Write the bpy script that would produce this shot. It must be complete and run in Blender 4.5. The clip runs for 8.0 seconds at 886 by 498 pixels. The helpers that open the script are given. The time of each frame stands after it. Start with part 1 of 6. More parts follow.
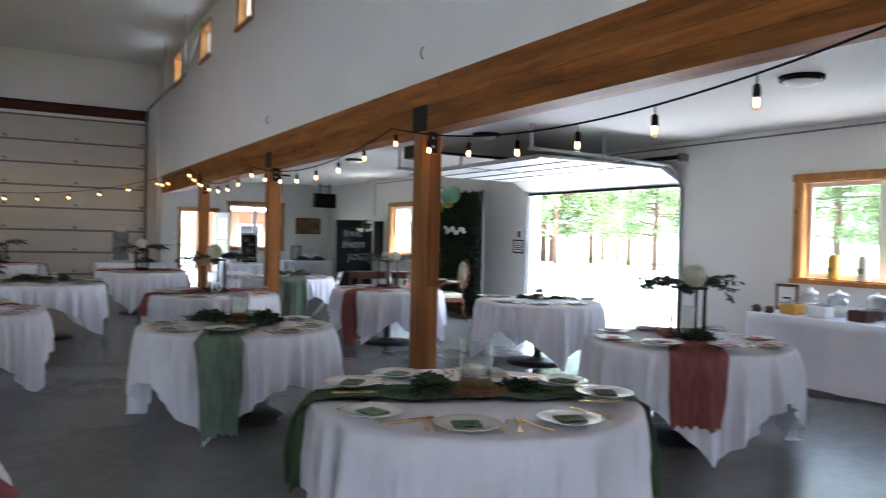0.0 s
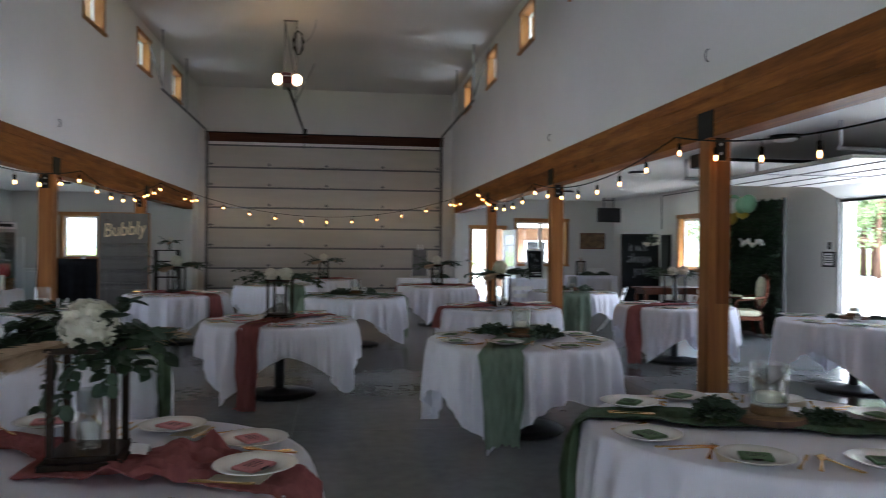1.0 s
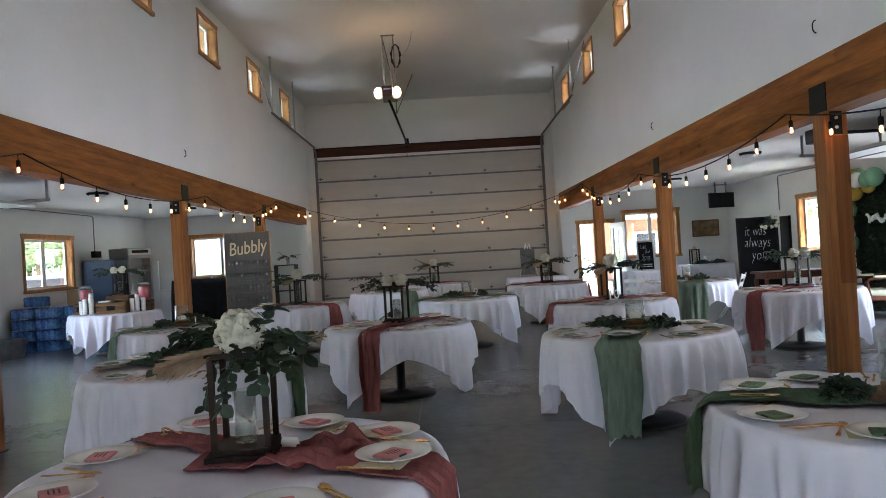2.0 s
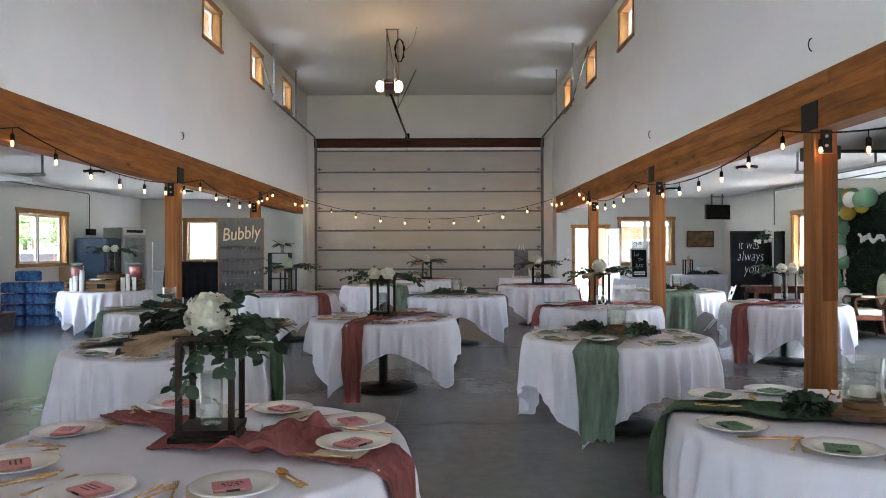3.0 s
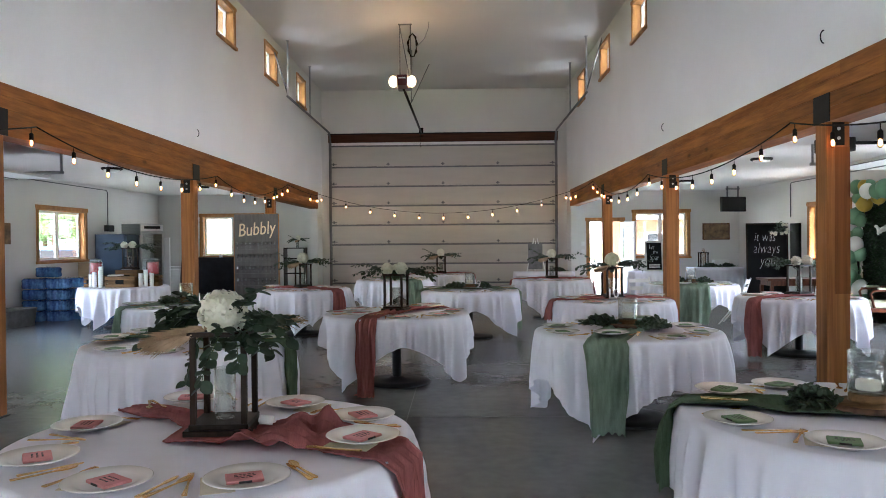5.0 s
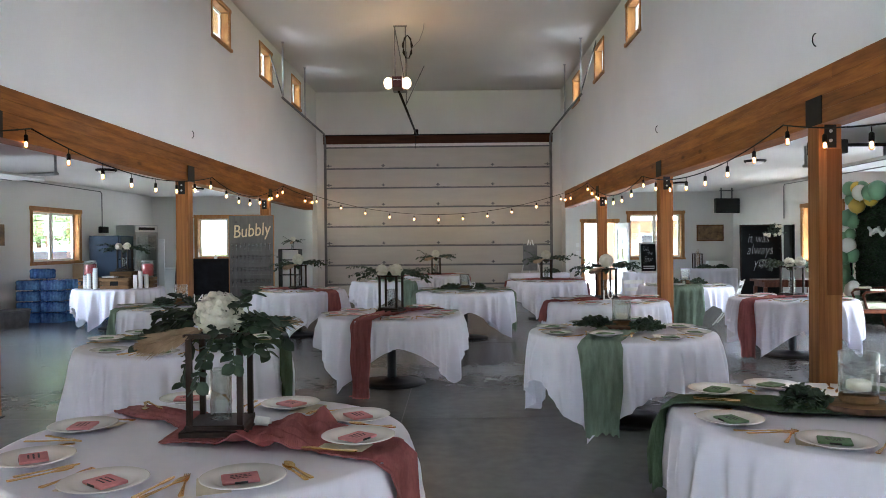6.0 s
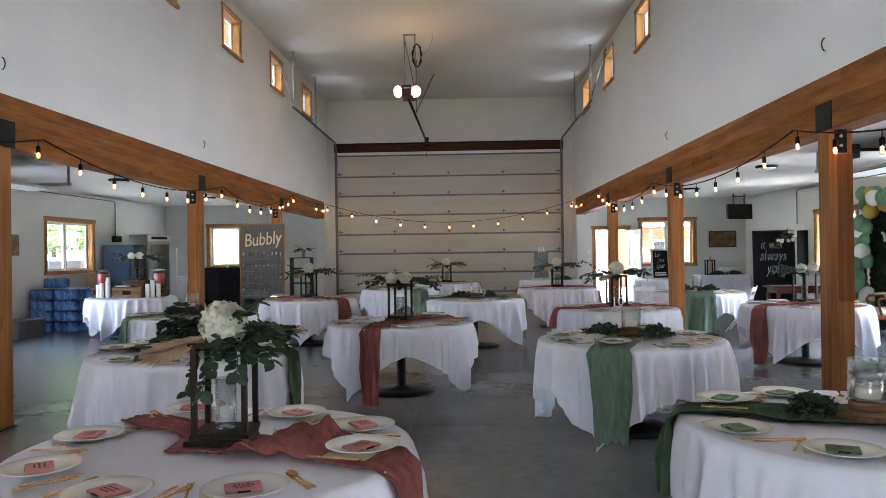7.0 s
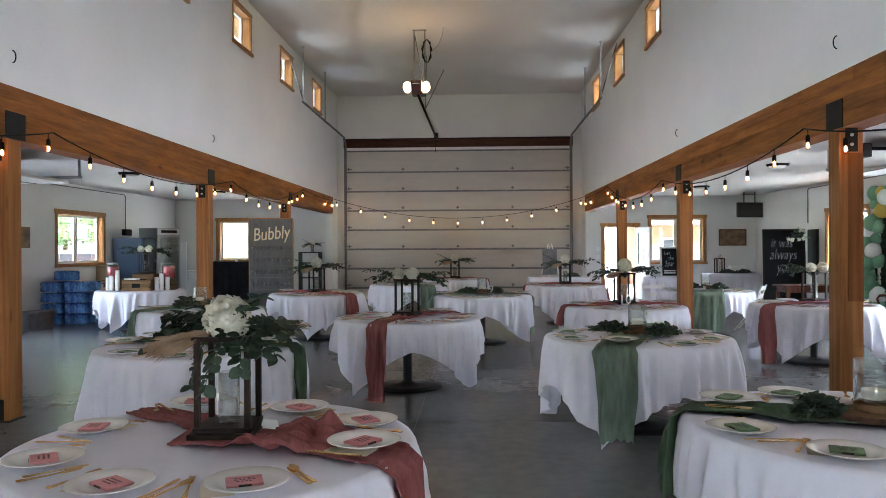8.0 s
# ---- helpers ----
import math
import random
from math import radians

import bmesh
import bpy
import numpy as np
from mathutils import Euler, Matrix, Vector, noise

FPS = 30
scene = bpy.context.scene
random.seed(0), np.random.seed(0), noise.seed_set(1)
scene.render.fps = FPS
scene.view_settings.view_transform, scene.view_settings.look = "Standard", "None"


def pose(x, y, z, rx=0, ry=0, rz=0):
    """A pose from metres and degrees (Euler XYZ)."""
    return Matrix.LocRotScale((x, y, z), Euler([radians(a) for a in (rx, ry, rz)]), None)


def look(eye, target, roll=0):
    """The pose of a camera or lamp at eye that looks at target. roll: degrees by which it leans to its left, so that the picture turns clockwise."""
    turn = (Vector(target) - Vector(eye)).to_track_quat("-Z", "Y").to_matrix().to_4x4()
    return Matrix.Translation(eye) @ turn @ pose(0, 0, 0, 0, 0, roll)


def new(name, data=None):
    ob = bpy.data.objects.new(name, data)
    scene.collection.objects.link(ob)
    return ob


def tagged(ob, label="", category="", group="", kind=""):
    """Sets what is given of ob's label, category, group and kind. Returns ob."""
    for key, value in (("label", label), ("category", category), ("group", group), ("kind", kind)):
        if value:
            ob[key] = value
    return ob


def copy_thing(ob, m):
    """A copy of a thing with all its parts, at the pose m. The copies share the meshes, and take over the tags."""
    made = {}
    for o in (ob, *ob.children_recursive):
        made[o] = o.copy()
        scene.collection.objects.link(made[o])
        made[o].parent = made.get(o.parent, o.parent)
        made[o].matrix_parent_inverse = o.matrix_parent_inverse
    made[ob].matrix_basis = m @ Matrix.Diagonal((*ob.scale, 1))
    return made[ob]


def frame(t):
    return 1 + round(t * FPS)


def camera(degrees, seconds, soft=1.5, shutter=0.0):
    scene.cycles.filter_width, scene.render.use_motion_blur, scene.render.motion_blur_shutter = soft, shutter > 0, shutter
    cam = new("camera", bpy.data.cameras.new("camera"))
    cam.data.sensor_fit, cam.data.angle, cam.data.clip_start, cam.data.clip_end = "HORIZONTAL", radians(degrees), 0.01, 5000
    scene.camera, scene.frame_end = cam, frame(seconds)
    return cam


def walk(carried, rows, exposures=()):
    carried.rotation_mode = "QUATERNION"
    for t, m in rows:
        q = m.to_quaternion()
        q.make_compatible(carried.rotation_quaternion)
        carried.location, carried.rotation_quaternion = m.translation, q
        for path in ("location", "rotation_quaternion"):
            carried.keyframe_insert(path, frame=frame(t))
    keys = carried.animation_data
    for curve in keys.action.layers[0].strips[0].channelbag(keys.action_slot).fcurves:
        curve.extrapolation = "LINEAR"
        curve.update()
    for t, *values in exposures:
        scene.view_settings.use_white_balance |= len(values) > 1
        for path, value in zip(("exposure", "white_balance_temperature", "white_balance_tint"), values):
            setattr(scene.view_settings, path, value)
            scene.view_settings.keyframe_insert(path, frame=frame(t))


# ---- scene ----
EXPOSURES = [(0.0, 4.27, 5400, 11), (0.5, 3.93, 5450, 11), (1.0, 3.8, 5450, 11), (1.5, 4.0, 5500, 11), (2.0, 4.34, 5550, 11), (3.5, 4.84, 5600, 11), (5.0, 4.78, 5600, 11), (8.0, 4.69, 5600, 11)]
SKY = 0.10
cam = camera(61.7, 8.0, soft=0.9, shutter=0.35)
PATH = [
    (0, (-0.557, -0.081, 1.515), (0.436, 1.655, 1.484), 1.4),
    (0.5, (-0.55, -0.081, 1.523), (0.098, 1.811, 1.522), -0.6),
    (1, (-0.491, -0.077, 1.517), (-0.217, 1.904, 1.514), 0.5),
    (1.5, (-0.514, -0.103, 1.51), (-0.495, 1.897, 1.523), -1.9),
    (2, (-0.529, -0.232, 1.505), (-0.54, 1.768, 1.513), -3.3),
    (3.3, (-0.353, -0.292, 1.499), (-0.378, 1.708, 1.492), 0.9),
    (3.5, (-0.311, -0.316, 1.508), (-0.374, 1.683, 1.496), 0.6),
    (4, (-0.324, -0.305, 1.516), (-0.409, 1.693, 1.502), 0.1),
    (4.5, (-0.372, -0.305, 1.514), (-0.461, 1.693, 1.496), -0.5),
    (5, (-0.395, -0.321, 1.514), (-0.443, 1.678, 1.496), -0.5),
    (6.5, (-0.389, -0.344, 1.518), (-0.423, 1.656, 1.511), -0.5),
    (7, (-0.359, -0.341, 1.519), (-0.426, 1.658, 1.525), -0.8),
    (7.5, (-0.339, -0.34, 1.523), (-0.424, 1.659, 1.527), -0.4),
    (8, (-0.337, -0.338, 1.521), (-0.429, 1.66, 1.516), -0.3),
]
walk(cam, [(t, look(eye, target, roll)) for t, eye, target, roll in PATH], EXPOSURES)

# ---- world, sun, exposure ----
world = bpy.data.worlds.new("sky")
scene.world = world
world.use_nodes = True
wn = world.node_tree.nodes
sky = wn.new("ShaderNodeTexSky")
sky.sky_type = "NISHITA"
sky.sun_disc = False
sky.sun_elevation = radians(56)
sky.sun_rotation = radians(153)
sky.air_density, sky.dust_density, sky.ozone_density = 1.2, 4.0, 1.0
soften = wn.new("ShaderNodeMix")
soften.data_type = "RGBA"
soften.inputs[0].default_value = 0.55
soften.inputs[7].default_value = (5.6, 5.8, 6.0, 1)
world.node_tree.links.new(sky.outputs[0], soften.inputs[6])
world.node_tree.links.new(soften.outputs[2], wn["Background"].inputs[0])
wn["Background"].inputs[1].default_value = SKY

sun = new("sun", bpy.data.lights.new("sun", "SUN"))
sun.data.energy, sun.data.angle, sun.data.color = 4.4, radians(12), (1.0, 0.96, 0.9)
sun.matrix_world = look((15, -30, 50), (0, 0, 0))


# ---- materials ----
def mat(name, color, rough=0.6, metal=0.0, vary=0.12, scale=4.0, bump=0.0, bscale=40.0, stretch=(1, 1, 1), second=None, spec=0.5):
    """A surface whose colour drifts between two tones at two scales, with a fine relief."""
    m = bpy.data.materials.new(name)
    m.use_nodes = True
    n, l = m.node_tree.nodes, m.node_tree.links
    b = n["Principled BSDF"]
    b.inputs["Roughness"].default_value = rough
    b.inputs["Metallic"].default_value = metal
    b.inputs["Specular IOR Level"].default_value = spec
    tc, mp = n.new("ShaderNodeTexCoord"), n.new("ShaderNodeMapping")
    mp.inputs["Scale"].default_value = stretch
    l.new(tc.outputs["Object"], mp.inputs[0])
    big, fine = n.new("ShaderNodeTexNoise"), n.new("ShaderNodeTexNoise")
    big.inputs["Scale"].default_value, big.inputs["Detail"].default_value = scale, 5
    fine.inputs["Scale"].default_value, fine.inputs["Detail"].default_value = bscale, 3
    l.new(mp.outputs[0], big.inputs[0])
    l.new(mp.outputs[0], fine.inputs[0])
    add = n.new("ShaderNodeMath")
    add.operation = "MULTIPLY_ADD"
    add.inputs[1].default_value = 0.35
    l.new(fine.outputs[0], add.inputs[0])
    l.new(big.outputs[0], add.inputs[2])
    ramp = n.new("ShaderNodeValToRGB")
    ramp.color_ramp.elements[0].position, ramp.color_ramp.elements[1].position = 0.45, 0.9
    c2 = second or tuple(c * (1 - vary) for c in color)
    c1 = color if second else tuple(min(1, c * (1 + vary * 0.6)) for c in color)
    ramp.color_ramp.elements[0].color, ramp.color_ramp.elements[1].color = (*c2, 1), (*c1, 1)
    l.new(add.outputs[0], ramp.inputs[0])
    l.new(ramp.outputs[0], b.inputs["Base Color"])
    if bump:
        bp = n.new("ShaderNodeBump")
        bp.inputs["Strength"].default_value, bp.inputs["Distance"].default_value = bump, 0.01
        l.new(fine.outputs[0], bp.inputs["Height"])
        l.new(bp.outputs[0], b.inputs["Normal"])
    return m


def glass_mat(name, tint=(1, 1, 1), rough=0.0, clear=0.9, sheen=0.05, edge=3.0):
    """Thin glazing: mostly clear with a glossy reflection."""
    m = bpy.data.materials.new(name)
    m.use_nodes = True
    n, l = m.node_tree.nodes, m.node_tree.links
    tr, gl, mix, fr = n.new("ShaderNodeBsdfTransparent"), n.new("ShaderNodeBsdfGlossy"), n.new("ShaderNodeMixShader"), n.new("ShaderNodeLayerWeight")
    po, ma = n.new("ShaderNodeMath"), n.new("ShaderNodeMath")
    po.operation, ma.operation = "POWER", "MULTIPLY_ADD"
    po.inputs[1].default_value, ma.inputs[1].default_value, ma.inputs[2].default_value = edge, 0.75, sheen
    tr.inputs[0].default_value = (*(c * clear for c in tint), 1)
    gl.inputs["Roughness"].default_value = rough
    l.new(fr.outputs["Facing"], po.inputs[0])
    l.new(po.outputs[0], ma.inputs[0])
    l.new(ma.outputs[0], mix.inputs[0])
    l.new(tr.outputs[0], mix.inputs[1])
    l.new(gl.outputs[0], mix.inputs[2])
    l.new(mix.outputs[0], n["Material Output"].inputs[0])
    return m


def glow_mat(name, color, strength):
    m = bpy.data.materials.new(name)
    m.use_nodes = True
    b = m.node_tree.nodes["Principled BSDF"]
    b.inputs["Base Color"].default_value = (*color, 1)
    b.inputs["Emission Color"].default_value = (*color, 1)
    b.inputs["Emission Strength"].default_value = strength
    return m


def wood_mat(name, light, dark, stretch, rough=0.55, scale=3.0):
    """Sawn timber: long streaks of grain, some knots, and a tone of its own for each board."""
    m = mat(name, light, rough, spec=0.15, scale=scale, bump=0.15, bscale=14.0, stretch=stretch, second=dark)
    n, l = m.node_tree.nodes, m.node_tree.links
    b = n["Principled BSDF"]
    old = b.inputs["Base Color"].links[0].from_socket
    tc, vo, kr = n.new("ShaderNodeTexCoord"), n.new("ShaderNodeTexVoronoi"), n.new("ShaderNodeValToRGB")
    mp = n.new("ShaderNodeMapping")
    mp.inputs["Scale"].default_value = tuple(0.35 if s < 0.5 else 1.0 for s in stretch)
    l.new(tc.outputs["Object"], mp.inputs[0])
    l.new(mp.outputs[0], vo.inputs[0])
    vo.inputs["Scale"].default_value = 3.4
    kr.color_ramp.elements[0].position, kr.color_ramp.elements[1].position = 0.04, 0.12
    kr.color_ramp.elements[0].color, kr.color_ramp.elements[1].color = (0.35, 0.27, 0.22, 1), (1, 1, 1, 1)
    l.new(vo.outputs["Distance"], kr.inputs[0])
    mul, hue, info, mr = n.new("ShaderNodeMix"), n.new("ShaderNodeHueSaturation"), n.new("ShaderNodeObjectInfo"), n.new("ShaderNodeMapRange")
    mul.data_type, mul.blend_type = "RGBA", "MULTIPLY"
    mul.inputs[0].default_value = 0.8
    l.new(old, mul.inputs[6])
    l.new(kr.outputs[0], mul.inputs[7])
    mr.inputs[3].default_value, mr.inputs[4].default_value = 0.82, 1.15
    l.new(info.outputs["Random"], mr.inputs[0])
    l.new(mr.outputs[0], hue.inputs["Value"])
    l.new(mul.outputs[2], hue.inputs["Color"])
    l.new(hue.outputs[0], b.inputs["Base Color"])
    return m


M_WALL = mat("painted_drywall", (0.75, 0.735, 0.71), 0.75, vary=0.05, scale=0.7, bump=0.04, bscale=60)
M_CEIL = mat("painted_ceiling", (0.72, 0.705, 0.68), 0.85, vary=0.05, scale=0.5, bump=0.06, bscale=80)
M_FLOOR = mat("sealed_concrete", (0.155, 0.162, 0.162), 0.26, vary=0.34, scale=0.55, bump=0.02, bscale=9, spec=0.5)
M_JOINT = mat("joint_filler", (0.105, 0.107, 0.108), 0.8)
M_BEAM_Y = wood_mat("glulam_along", (0.34, 0.125, 0.026), (0.15, 0.050, 0.012), (4, 0.45, 5))
M_POST = wood_mat("timber_upright", (0.37, 0.158, 0.050), (0.20, 0.078, 0.025), (9, 9, 0.25))
M_POSTDARK = wood_mat("dark_planed_timber", (0.25, 0.090, 0.026), (0.15, 0.052, 0.016), (9, 9, 0.25))
M_TRIM = wood_mat("pine_trim", (0.50, 0.25, 0.085), (0.32, 0.14, 0.045), (5, 5, 1.2), 0.5)
M_DARKWOOD = wood_mat("dark_stained_wood", (0.026, 0.014, 0.009), (0.010, 0.006, 0.004), (14, 14, 2), 0.5)
M_BROWNWOOD = wood_mat("brown_wood", (0.22, 0.10, 0.045), (0.10, 0.045, 0.02), (3, 3, 10), 0.5)
M_HEADER = wood_mat("header_wood", (0.10, 0.040, 0.022), (0.045, 0.018, 0.012), (0.3, 6, 8), 0.6)
M_STEEL = mat("black_steel", (0.011, 0.011, 0.012), 0.6, 0.0, spec=0.2, vary=0.3, scale=12, bump=0.05)
M_IRON = mat("black_cast_iron", (0.013, 0.014, 0.016), 0.42, 0.0, spec=0.3, vary=0.3, scale=10, bump=0.08, bscale=70)
M_GALV = mat("galvanised_steel", (0.42, 0.43, 0.44), 0.42, 0.85, vary=0.25, scale=9, bump=0.05)
M_TRACK = mat("grey_track_steel", (0.20, 0.20, 0.205), 0.5, 0.6, vary=0.25, scale=8)
M_DOORPANEL = mat("cream_steel_door", (0.54, 0.505, 0.45), 0.5, vary=0.06, scale=1.2, bump=0.05, bscale=120, stretch=(1, 1, 6))
M_WHITEMETAL = mat("white_steel", (0.52, 0.53, 0.52), 0.4, vary=0.05, scale=2)
M_CLOTH = mat("white_tablecloth", (0.84, 0.84, 0.93), 0.85, vary=0.06, scale=2.5, bump=0.2, bscale=11, spec=0.2)
M_PINK = mat("dusty_rose_gauze", (0.34, 0.122, 0.118), 0.9, vary=0.3, scale=6, bump=0.5, bscale=45, stretch=(6, 1.5, 1), spec=0.1)
M_SAGE = mat("sage_gauze", (0.215, 0.275, 0.215), 0.9, vary=0.42, scale=6, bump=0.5, bscale=45, stretch=(6, 1.5, 1), spec=0.1)
M_DKSAGE = mat("deep_sage_gauze", (0.085, 0.125, 0.075), 0.9, vary=0.32, scale=6, bump=0.5, bscale=45, stretch=(6, 1.5, 1), spec=0.1)
M_CHINA = mat("white_china", (0.82, 0.82, 0.81), 0.18, vary=0.02)
M_GOLD = mat("gold_flatware", (0.80, 0.52, 0.18), 0.22, 1.0, vary=0.1, scale=20)
M_PAPER = mat("cream_card", (0.64, 0.57, 0.44), 0.8, vary=0.06, scale=9)
M_KPINK = mat("pink_neoprene", (0.60, 0.25, 0.25), 0.85, vary=0.1, scale=30, bump=0.2, bscale=300)
M_KGREEN = mat("green_neoprene", (0.14, 0.23, 0.12), 0.85, vary=0.1, scale=30, bump=0.2, bscale=300)
M_INK = mat("black_ink", (0.02, 0.02, 0.02), 0.7)
M_LEAF = mat("eucalyptus_leaf", (0.060, 0.095, 0.056), 0.5, spec=0.35, second=(0.018, 0.036, 0.021), scale=9, bump=0.1)
M_LEAF2 = mat("dark_foliage", (0.034, 0.055, 0.028), 0.6, spec=0.3, second=(0.010, 0.020, 0.011), scale=12)
M_PETAL = mat("white_petals", (0.80, 0.78, 0.68), 0.8, second=(0.66, 0.63, 0.50), scale=18, spec=0.2)
M_PAMPAS = mat("beige_pampas", (0.52, 0.38, 0.26), 0.95, second=(0.32, 0.22, 0.14), scale=15, spec=0.1)
M_STEM = mat("green_stem", (0.07, 0.10, 0.04), 0.6)
M_GLASS = glass_mat("clear_glass", (0.97, 0.99, 0.98), 0.0, 0.95, 0.08, 2.0)
M_FLUTE = glass_mat("flute_glass", (0.96, 0.98, 0.98), 0.12, 0.95, 0.2, 1.5)
M_PANE = glass_mat("window_glass", (0.97, 0.99, 0.98), 0.0, 0.97)
M_BULB = glow_mat("lit_filament", (1.0, 0.46, 0.14), 2.8)
M_BULBGLASS = glass_mat("amber_bulb_glass", (1.0, 0.74, 0.48), 0.02, 0.95)
M_OPENERLAMP = glow_mat("lit_opener_lens", (1.0, 0.62, 0.30), 2.2)
M_BLACK = mat("black_plastic", (0.012, 0.012, 0.013), 0.5, spec=0.25, vary=0.2, scale=10)
M_BLACKFAB = mat("black_fabric", (0.012, 0.012, 0.014), 0.95, vary=0.3, scale=6, spec=0.1)
M_CHALK = mat("chalkboard_black", (0.008, 0.009, 0.010), 0.75, spec=0.12, vary=0.4, scale=5)
M_WHITE = mat("white_paint", (0.82, 0.82, 0.81), 0.5, vary=0.03)
M_GREYBOARD = wood_mat("grey_stained_board", (0.175, 0.165, 0.155), (0.12, 0.112, 0.105), (6, 6, 0.6), 0.7)
M_GOLDLET = mat("pale_gold_lettering", (0.72, 0.58, 0.36), 0.5)
M_VINYL = mat("white_vinyl", (0.80, 0.79, 0.74), 0.35, vary=0.04)
M_SSTEEL = mat("stainless_steel", (0.52, 0.53, 0.54), 0.3, 0.9, vary=0.1, scale=4, stretch=(1, 1, 8))
M_BLUEFRIDGE = mat("slate_blue_enamel", (0.022, 0.034, 0.055), 0.6, spec=0.2, vary=0.15, scale=3)
M_DRINK = mat("pink_lemonade", (0.66, 0.10, 0.11), 0.25, vary=0.1, scale=5)
M_BLUEPACK = mat("blue_shrink_wrap", (0.10, 0.25, 0.55), 0.2, second=(0.010, 0.045, 0.20), scale=6, bump=0.5, bscale=25)
M_CRATE = wood_mat("weathered_crate_wood", (0.22, 0.13, 0.06), (0.10, 0.06, 0.03), (1, 8, 8), 0.7)
M_CARDBOARD = mat("brown_cardboard", (0.33, 0.22, 0.12), 0.85, vary=0.12, scale=6)
M_GREENBOX = mat("green_plastic", (0.04, 0.20, 0.07), 0.4, vary=0.15)
M_BSAGE = mat("sage_balloon", (0.17, 0.33, 0.20), 0.35, vary=0.1, scale=3)
M_BWHITE = mat("white_balloon", (0.80, 0.80, 0.78), 0.35, vary=0.03)
M_BGOLD = mat("mustard_balloon", (0.52, 0.36, 0.05), 0.35, vary=0.1, scale=3)
M_HEDGE = mat("artificial_hedge", (0.020, 0.050, 0.018), 0.6, second=(0.006, 0.016, 0.007), scale=14)
M_UPHOL = mat("pale_green_upholstery", (0.42, 0.46, 0.32), 0.85, second=(0.60, 0.57, 0.44), scale=14, bump=0.2)
M_CHAIRWOOD = wood_mat("carved_walnut", (0.16, 0.055, 0.028), (0.07, 0.025, 0.014), (9, 9, 2), 0.4)
M_PHOTO = mat("sepia_print", (0.30, 0.18, 0.08), 0.5, second=(0.07, 0.035, 0.02), scale=7)
M_SIGNWHITE = mat("distressed_white_frame", (0.66, 0.66, 0.63), 0.7, vary=0.2, scale=16)
M_BARK = mat("pine_bark", (0.16, 0.085, 0.05), 0.95, second=(0.06, 0.035, 0.025), scale=5, bump=0.8, bscale=12, stretch=(3, 3, 0.6))
M_NEEDLE = mat("pine_needles", (0.15, 0.20, 0.10), 0.7, second=(0.10, 0.14, 0.065), scale=1.5)


def let_light_through(m, color, share):
    """Thin cloth: part of the light that falls on one side shows on the other."""
    n, l = m.node_tree.nodes, m.node_tree.links
    thin, mix = n.new("ShaderNodeBsdfTranslucent"), n.new("ShaderNodeMixShader")
    thin.inputs[0].default_value = (*color, 1)
    mix.inputs[0].default_value = share
    l.new(n["Principled BSDF"].outputs[0], mix.inputs[1])
    l.new(thin.outputs[0], mix.inputs[2])
    l.new(mix.outputs[0], n["Material Output"].inputs[0])


let_light_through(M_CLOTH, (0.80, 0.80, 0.84), 0.10)
let_light_through(M_PINK, (0.45, 0.18, 0.17), 0.2)
let_light_through(M_SAGE, (0.36, 0.48, 0.36), 0.3)
let_light_through(M_NEEDLE, (0.22, 0.30, 0.12), 0.5)
M_GRASS = mat("mown_grass", (0.17, 0.22, 0.07), 0.95, second=(0.10, 0.14, 0.045), scale=0.35, bump=0.6, bscale=30)
M_GRAVEL = mat("pale_gravel", (0.46, 0.445, 0.42), 0.95, second=(0.36, 0.345, 0.32), scale=2.5, bump=0.8, bscale=45)
M_LEANTO = mat("dark_metal_roof", (0.16, 0.165, 0.17), 0.55, vary=0.1, scale=1)
M_ROOF = mat("pale_metal_roof", (0.52, 0.52, 0.50), 0.5, vary=0.08, scale=1)
M_SIDING = wood_mat("brown_siding", (0.24, 0.13, 0.07), (0.15, 0.08, 0.045), (1, 1, 6), 0.8)
M_RUBBER = mat("black_rubber", (0.02, 0.02, 0.02), 0.8)
M_CORD = mat("black_cord", (0.008, 0.008, 0.008), 0.7, spec=0.15)
M_COFFEE = mat("coffee_brown", (0.09, 0.035, 0.015), 0.6, second=(0.035, 0.014, 0.008), scale=30)
M_YELLOW = mat("golden_sweets", (0.72, 0.40, 0.06), 0.55, second=(0.55, 0.27, 0.03), scale=40)
M_CANDLE = mat("ivory_wax", (0.78, 0.74, 0.64), 0.5, vary=0.04)


# ---- builders ----
def box(bm, x0, x1, y0, y1, z0, z1, bevel=0.0):
    v = [bm.verts.new((x, y, z)) for x in (x0, x1) for y in (y0, y1) for z in (z0, z1)]
    fs = [bm.faces.new([v[i] for i in f]) for f in ((0, 1, 3, 2), (4, 6, 7, 5), (0, 4, 5, 1), (2, 3, 7, 6), (0, 2, 6, 4), (1, 5, 7, 3))]
    if bevel:
        bmesh.ops.bevel(bm, geom=list({e for f in fs for e in f.edges}), offset=bevel, segments=2, affect="EDGES", profile=0.6)
    return bm


def boxes(*rows, bevel=0.0):
    bm = bmesh.new()
    for r in rows:
        box(bm, *r, bevel=bevel)
    return bm


